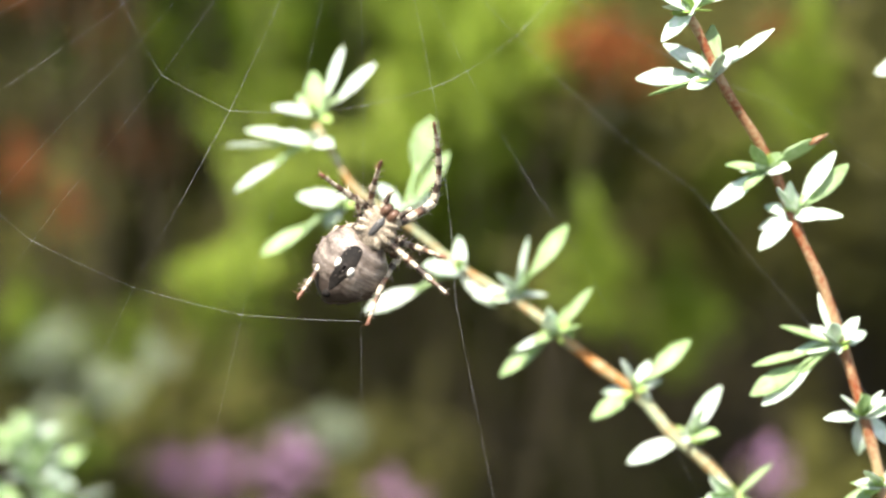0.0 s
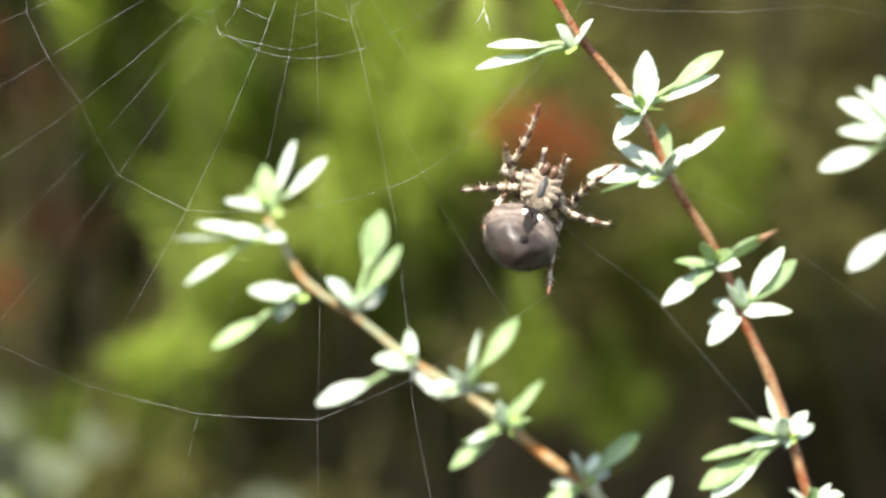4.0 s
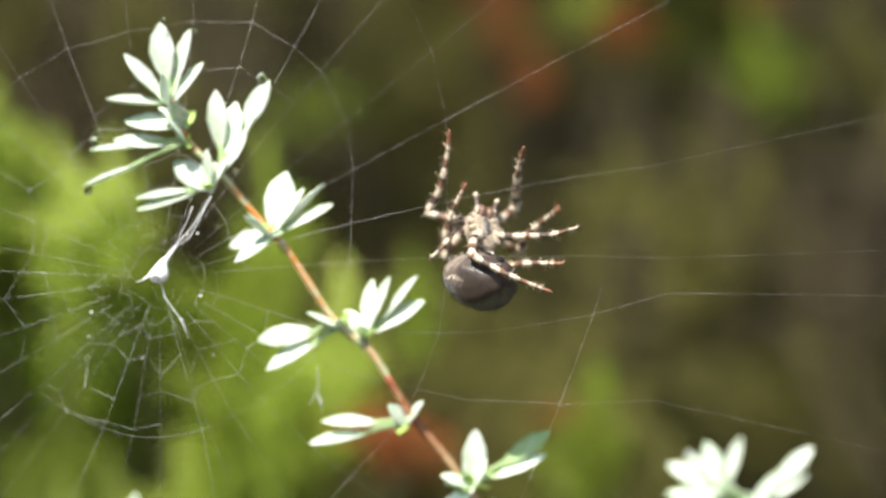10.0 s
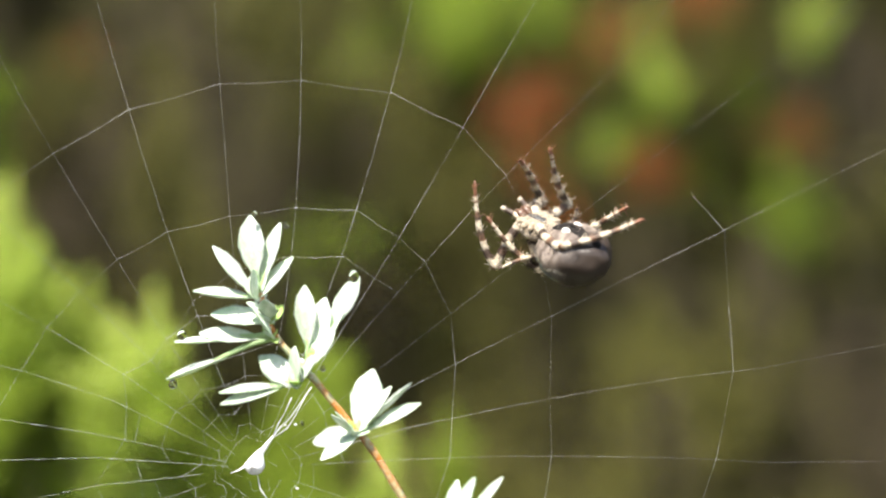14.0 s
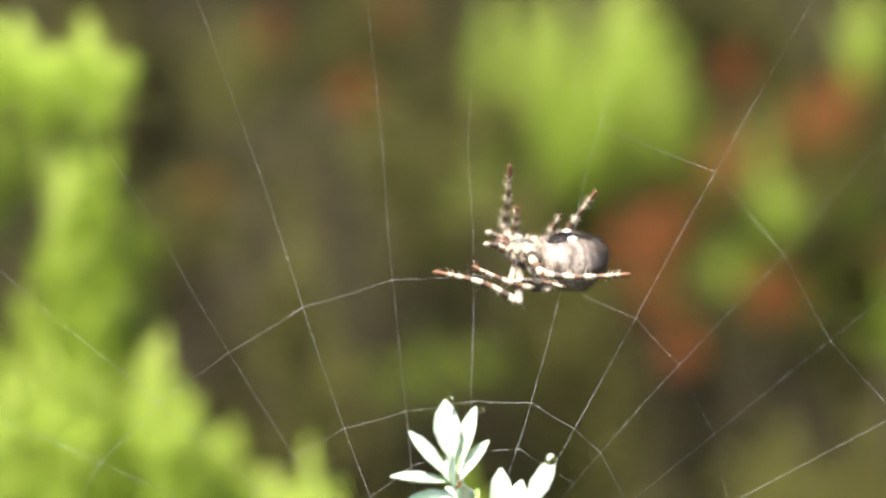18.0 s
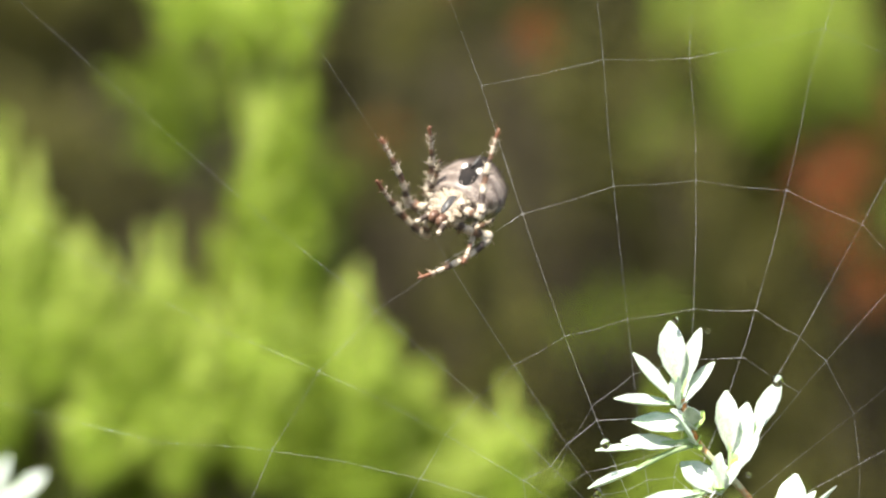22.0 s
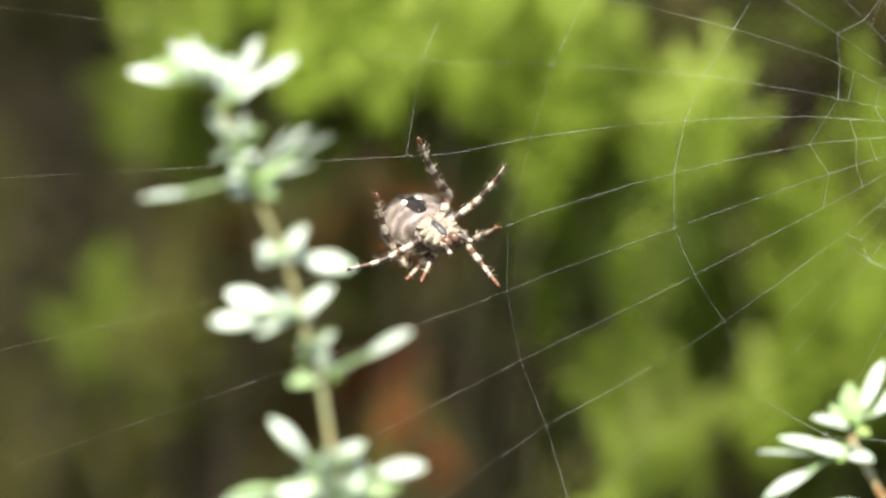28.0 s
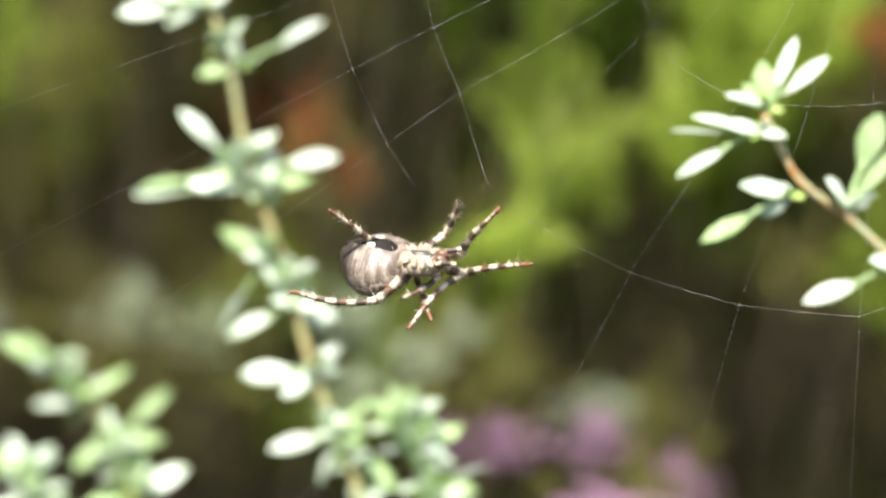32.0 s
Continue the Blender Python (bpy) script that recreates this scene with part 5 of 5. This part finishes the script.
def motions():
    stance(0, 46, -5.7, 4.2, -3.3, -4.1, 0.8, 6.7, -5.4, 5.6, -1.8, 3.2, -8.1, -6.8, 6.3, 10.5, 7.0, -3.1, 7.2, -6.8, -1.0, -9.7)
    stance(1, 44, -0.5, 6.6, -1.9, -4.2, 3.5, 7.7, -3.6, 6.0, -1.7, 2.0, -7.5, -8.0, 4.0, 4.3, 8.2, -2.0, 6.2, -5.8, 4.5, -6.8)
    stance(2, 58, 4.8, 7.7, -2.1, -4.1, -2.2, 7.2, -7.6, 5.4, -5.3, -3.5, -5.6, -5.2, 2.6, 7.4, 8.0, 3.9, 5.4, -4.0, 1.0, -8.7)
    stance(4.5, 69, 17.9, 19.5, -1.8, -4.6, 0.8, 9.0, -2.1, 4.3, -8.4, 1.1, -5.7, -3.2, 2.3, 1.7, 7.9, 1.8, 7.5, -3.5, 0.6, -10.9)
    stance(5, 74, 18.8, 21.6, -1.4, -4.5, -0.0, 7.3, -3.5, 4.5, -9.2, 1.0, -0.6, -8.9, 2.1, 3.0, 5.3, 2.9, 4.3, -3.8, 6.8, -5.0)
    stance(6, 71, 22.3, 28.5, -1.8, -4.5, -0.7, 9.9, -4.0, 2.3, -4.9, -1.7, 1.0, -6.9, 6.0, 5.8, 7.7, 1.5, 4.4, -4.1, 7.8, -5.9)
    stance(7, 87, 23.2, 30.2, -0.2, -4.6, -0.9, 10.0, -1.9, 4.3, -5.1, -0.8, 1.4, -7.5, 7.6, 5.3, 6.6, 0.2, 5.5, -1.3, 4.6, -5.5)
    stance(8, 96, 26.3, 36.8, 0.6, -4.9, -1.4, 8.3, -3.2, 4.3, -6.1, -1.1, 3.3, -7.9, 6.6, 8.2, 6.3, 2.4, 3.9, -1.6, 5.6, -6.5)
    stance(9, 91, 26.5, 45.4, 0.3, -4.3, -1.7, 6.8, -4.8, 6.4, -5.5, -1.5, 5.3, -7.2, 8.7, 8.2, 4.2, 4.6, 9.0, -1.6, 4.8, -3.6)
    stance(10, 95, 27.3, 51.9, 0.5, -4.6, -3.3, 10.6, -1.6, 4.9, -5.4, -2.7, 7.2, -6.1, 4.5, 8.8, 8.1, 2.4, 10.4, 0.6, 8.4, -3.3)
    stance(11, 98, 28.4, 57.5, 0.7, -3.7, -4.5, 9.4, -3.3, 4.2, -5.5, -2.6, -3.8, -2.1, 2.9, 9.5, 5.5, 2.0, 7.0, 0.8, 10.9, -3.7)
    stance(12, 155, 29.6, 64.2, 3.8, -2.0, -11.3, 4.7, -3.9, 3.4, -3.1, -3.5, 8.9, -2.1, 1.9, 8.3, 5.8, 7.0, 4.0, 1.7, 8.1, 0.0)
    stance(13, 158, 27.6, 69.8, 4.0, -1.6, -7.0, 5.1, -6.5, 0.7, -3.6, -4.6, 9.9, 0.9, -2.6, 5.4, 0.7, 10.5, 3.7, 1.8, 8.1, 2.7)
    stance(15.5, 150, 17.1, 78.2, 3.2, -3.0, -6.0, 3.4, -3.1, 1.0, -4.3, -3.9, 10.9, 0.8, -1.2, 9.0, 1.7, 4.3, 4.0, 2.2, 10.3, 1.3)
    stance(16, 165, 16.9, 81.8, 4.1, -1.3, -10.7, 1.9, -5.5, 0.7, -2.3, -4.8, 6.9, -0.7, -3.2, 4.2, 0.2, 9.0, 2.6, 2.7, 10.8, 2.2)
    stance(17, 163, 9.0, 84.8, 3.8, -1.6, -8.5, 1.2, -4.2, 0.4, -0.9, -4.5, 10.6, 2.7, -0.6, 9.3, 1.5, 3.7, 3.4, 3.5, 11.1, 3.4)
    stance(18, 178, 2.1, 89.1, 4.9, -0.3, -9.2, -2.3, -5.0, -1.7, 4.3, -3.9, 10.7, -2.6, -1.3, 8.8, -0.6, 4.3, 4.0, 3.7, 7.6, 6.0)
    stance(19, 195, -4.7, 91.3, 3.2, 0.9, -7.7, -4.4, -3.7, -3.8, 5.4, -3.8, 11.1, 6.5, -8.5, -0.2, -5.4, 8.5, -1.7, 3.1, 1.8, 7.4)
    stance(20, 187, -12.6, 89.9, 4.6, 0.0, -9.1, -6.4, -4.8, -3.5, 4.9, -1.2, 6.3, 4.4, -2.2, 7.9, -2.5, -1.8, 2.6, 7.0, 7.2, 10.1)
    stance(21, 225, -18.1, 92.0, 2.6, 2.1, -4.2, -7.1, -1.1, -7.2, 8.8, -0.6, 9.2, 7.9, -6.1, 0.3, -9.3, 4.2, -2.2, 3.6, 0.9, 7.0)
    stance(22, 233, -28.0, 85.3, 1.7, 2.3, -3.0, -7.1, 1.5, -5.5, 4.6, -1.2, 5.3, 7.7, -7.3, 2.8, -6.9, 7.1, -0.9, 4.9, -2.0, 8.3)
    stance(23, 221, -34.9, 78.6, 2.8, 1.7, -1.1, -8.5, -0.2, -3.7, 6.6, -1.5, 3.5, 7.2, -7.5, 0.9, -5.8, 2.5, -2.4, 4.7, -5.2, 7.3)
    stance(24, 230, -42.5, 71.6, 2.2, 2.0, -1.0, -8.5, 1.8, -6.3, 4.4, -2.1, 4.4, 4.7, -8.8, 2.8, -5.5, 3.3, -3.5, 1.6, 1.3, 11.2)
    stance(24.5, 262, -45.9, 67.4, -0.5, 1.5, 0.4, -8.6, 4.6, -4.5, 5.4, 1.0, 3.3, 9.5, -8.7, 4.2, -7.4, 1.1, -2.0, 3.4, -4.4, 6.3)
    stance(26.5, 271, -56.3, 46.1, -0.2, 2.6, 7.7, 0.4, 7.9, 4.1, 2.1, -4.3, -0.1, 7.3, -1.6, -3.8, -9.2, 5.7, -3.9, -2.2, -5.5, 3.8)
    stance(27, 287, -56.4, 46.8, -2.2, 1.9, 3.9, -6.5, 8.0, -0.7, 6.6, 4.1, -0.7, 9.2, -0.7, -4.4, -8.4, 0.5, -4.8, -1.1, -4.6, 3.8)
    stance(28, 317, -59.7, 35.5, -2.3, 1.1, 6.4, -5.2, 6.0, 0.7, 6.8, 7.2, -2.2, 9.7, -1.5, -4.9, -2.9, -4.7, -9.1, -3.9, -6.3, 3.8)
    stance(29, 317, -61.7, 23.4, -2.0, 0.2, 9.4, -2.0, 8.7, 2.3, 5.8, 5.3, -3.2, 10.1, -0.1, -3.6, -9.9, 1.4, -7.3, -1.6, -5.3, 1.9)
    stance(30, 336, -58.3, 15.4, -3.4, -0.0, 9.9, -2.1, 6.7, 1.5, 4.5, 8.2, -6.2, 7.1, 1.0, -5.6, -1.2, -6.2, -7.4, -5.2, -9.9, -1.6)
    stance(31, 350, -57.3, 12.3, -3.1, -1.2, 8.8, 3.6, 6.8, 2.4, 4.3, 8.5, -9.0, 2.5, 1.6, -6.1, 0.2, -7.0, -4.6, -5.2, -10.8, -3.4)
    stance(32, 353, -51.8, -0.5, -4.3, -0.1, 11.4, 0.1, 7.9, 5.6, 3.8, 6.4, -9.4, 5.1, 1.2, -5.8, -1.0, -6.7, -1.9, -3.6, -13.0, -3.2)
    times = sorted({0.5 * k for k in range(65)})
    rows = [(t, body_pose(t, *between(t)[:3])) for t in times]
    sway = [(0, 0, 0), (6, 0, -0.2), (9, 0.2, 0), (10, 0.8, 0), (12, 2.6, 0.3), (13, 2.0, 1.0), (15.5, 1.9, 0.3), (17, 1.3, 0.1), (18, -0.2, -0.1), (19, 0, -0.2), (20, -0.2, 0), (21, 0, 0.9), (22, -0.5, 1.2), (23, -0.6, -0.3), (24, -0.3, -0.6), (26.5, 0.3, -0.6), (27, 0.3, 0.3), (28, 0, 0), (28.5, -1.4, 0.8), (29, -0.6, -0.8), (30, -0.5, 0), (32, 0, 0)]
    for silk, rest in ((web, HUB), (dew, dew.location.copy())):
        walk(silk, [(t, Matrix.Translation(rest + Vector((x, 0, z)) * MM)) for t, x, z in sway])
    walk(spider_body, rows)
    walk(spider_abdomen, [(t, abdomen_pose(t, body_pose(t, *between(t)[:3]), *between(t)[3:5])) for t in times])
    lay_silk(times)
    for side, i, leg, shin in spider_legs:
        upper, lower = [], []
        for t in times:
            b = between(t)
            j = 5 + 2 * ((0 if side < 0 else 4) + i)
            over = float(np.interp(t, [r[0] for r in OVER], [r[1] for r in OVER])) if side < 0 and i == 3 else 0.0
            m, s = leg_pose(body_pose(t, *b[:3]), side, i, (b[j], -1.7 - 4.6 * over, b[j + 1]), over)
            upper.append((t, m))
            lower.append((t, s))
        walk(leg, upper)
        walk(shin, lower)


motions()
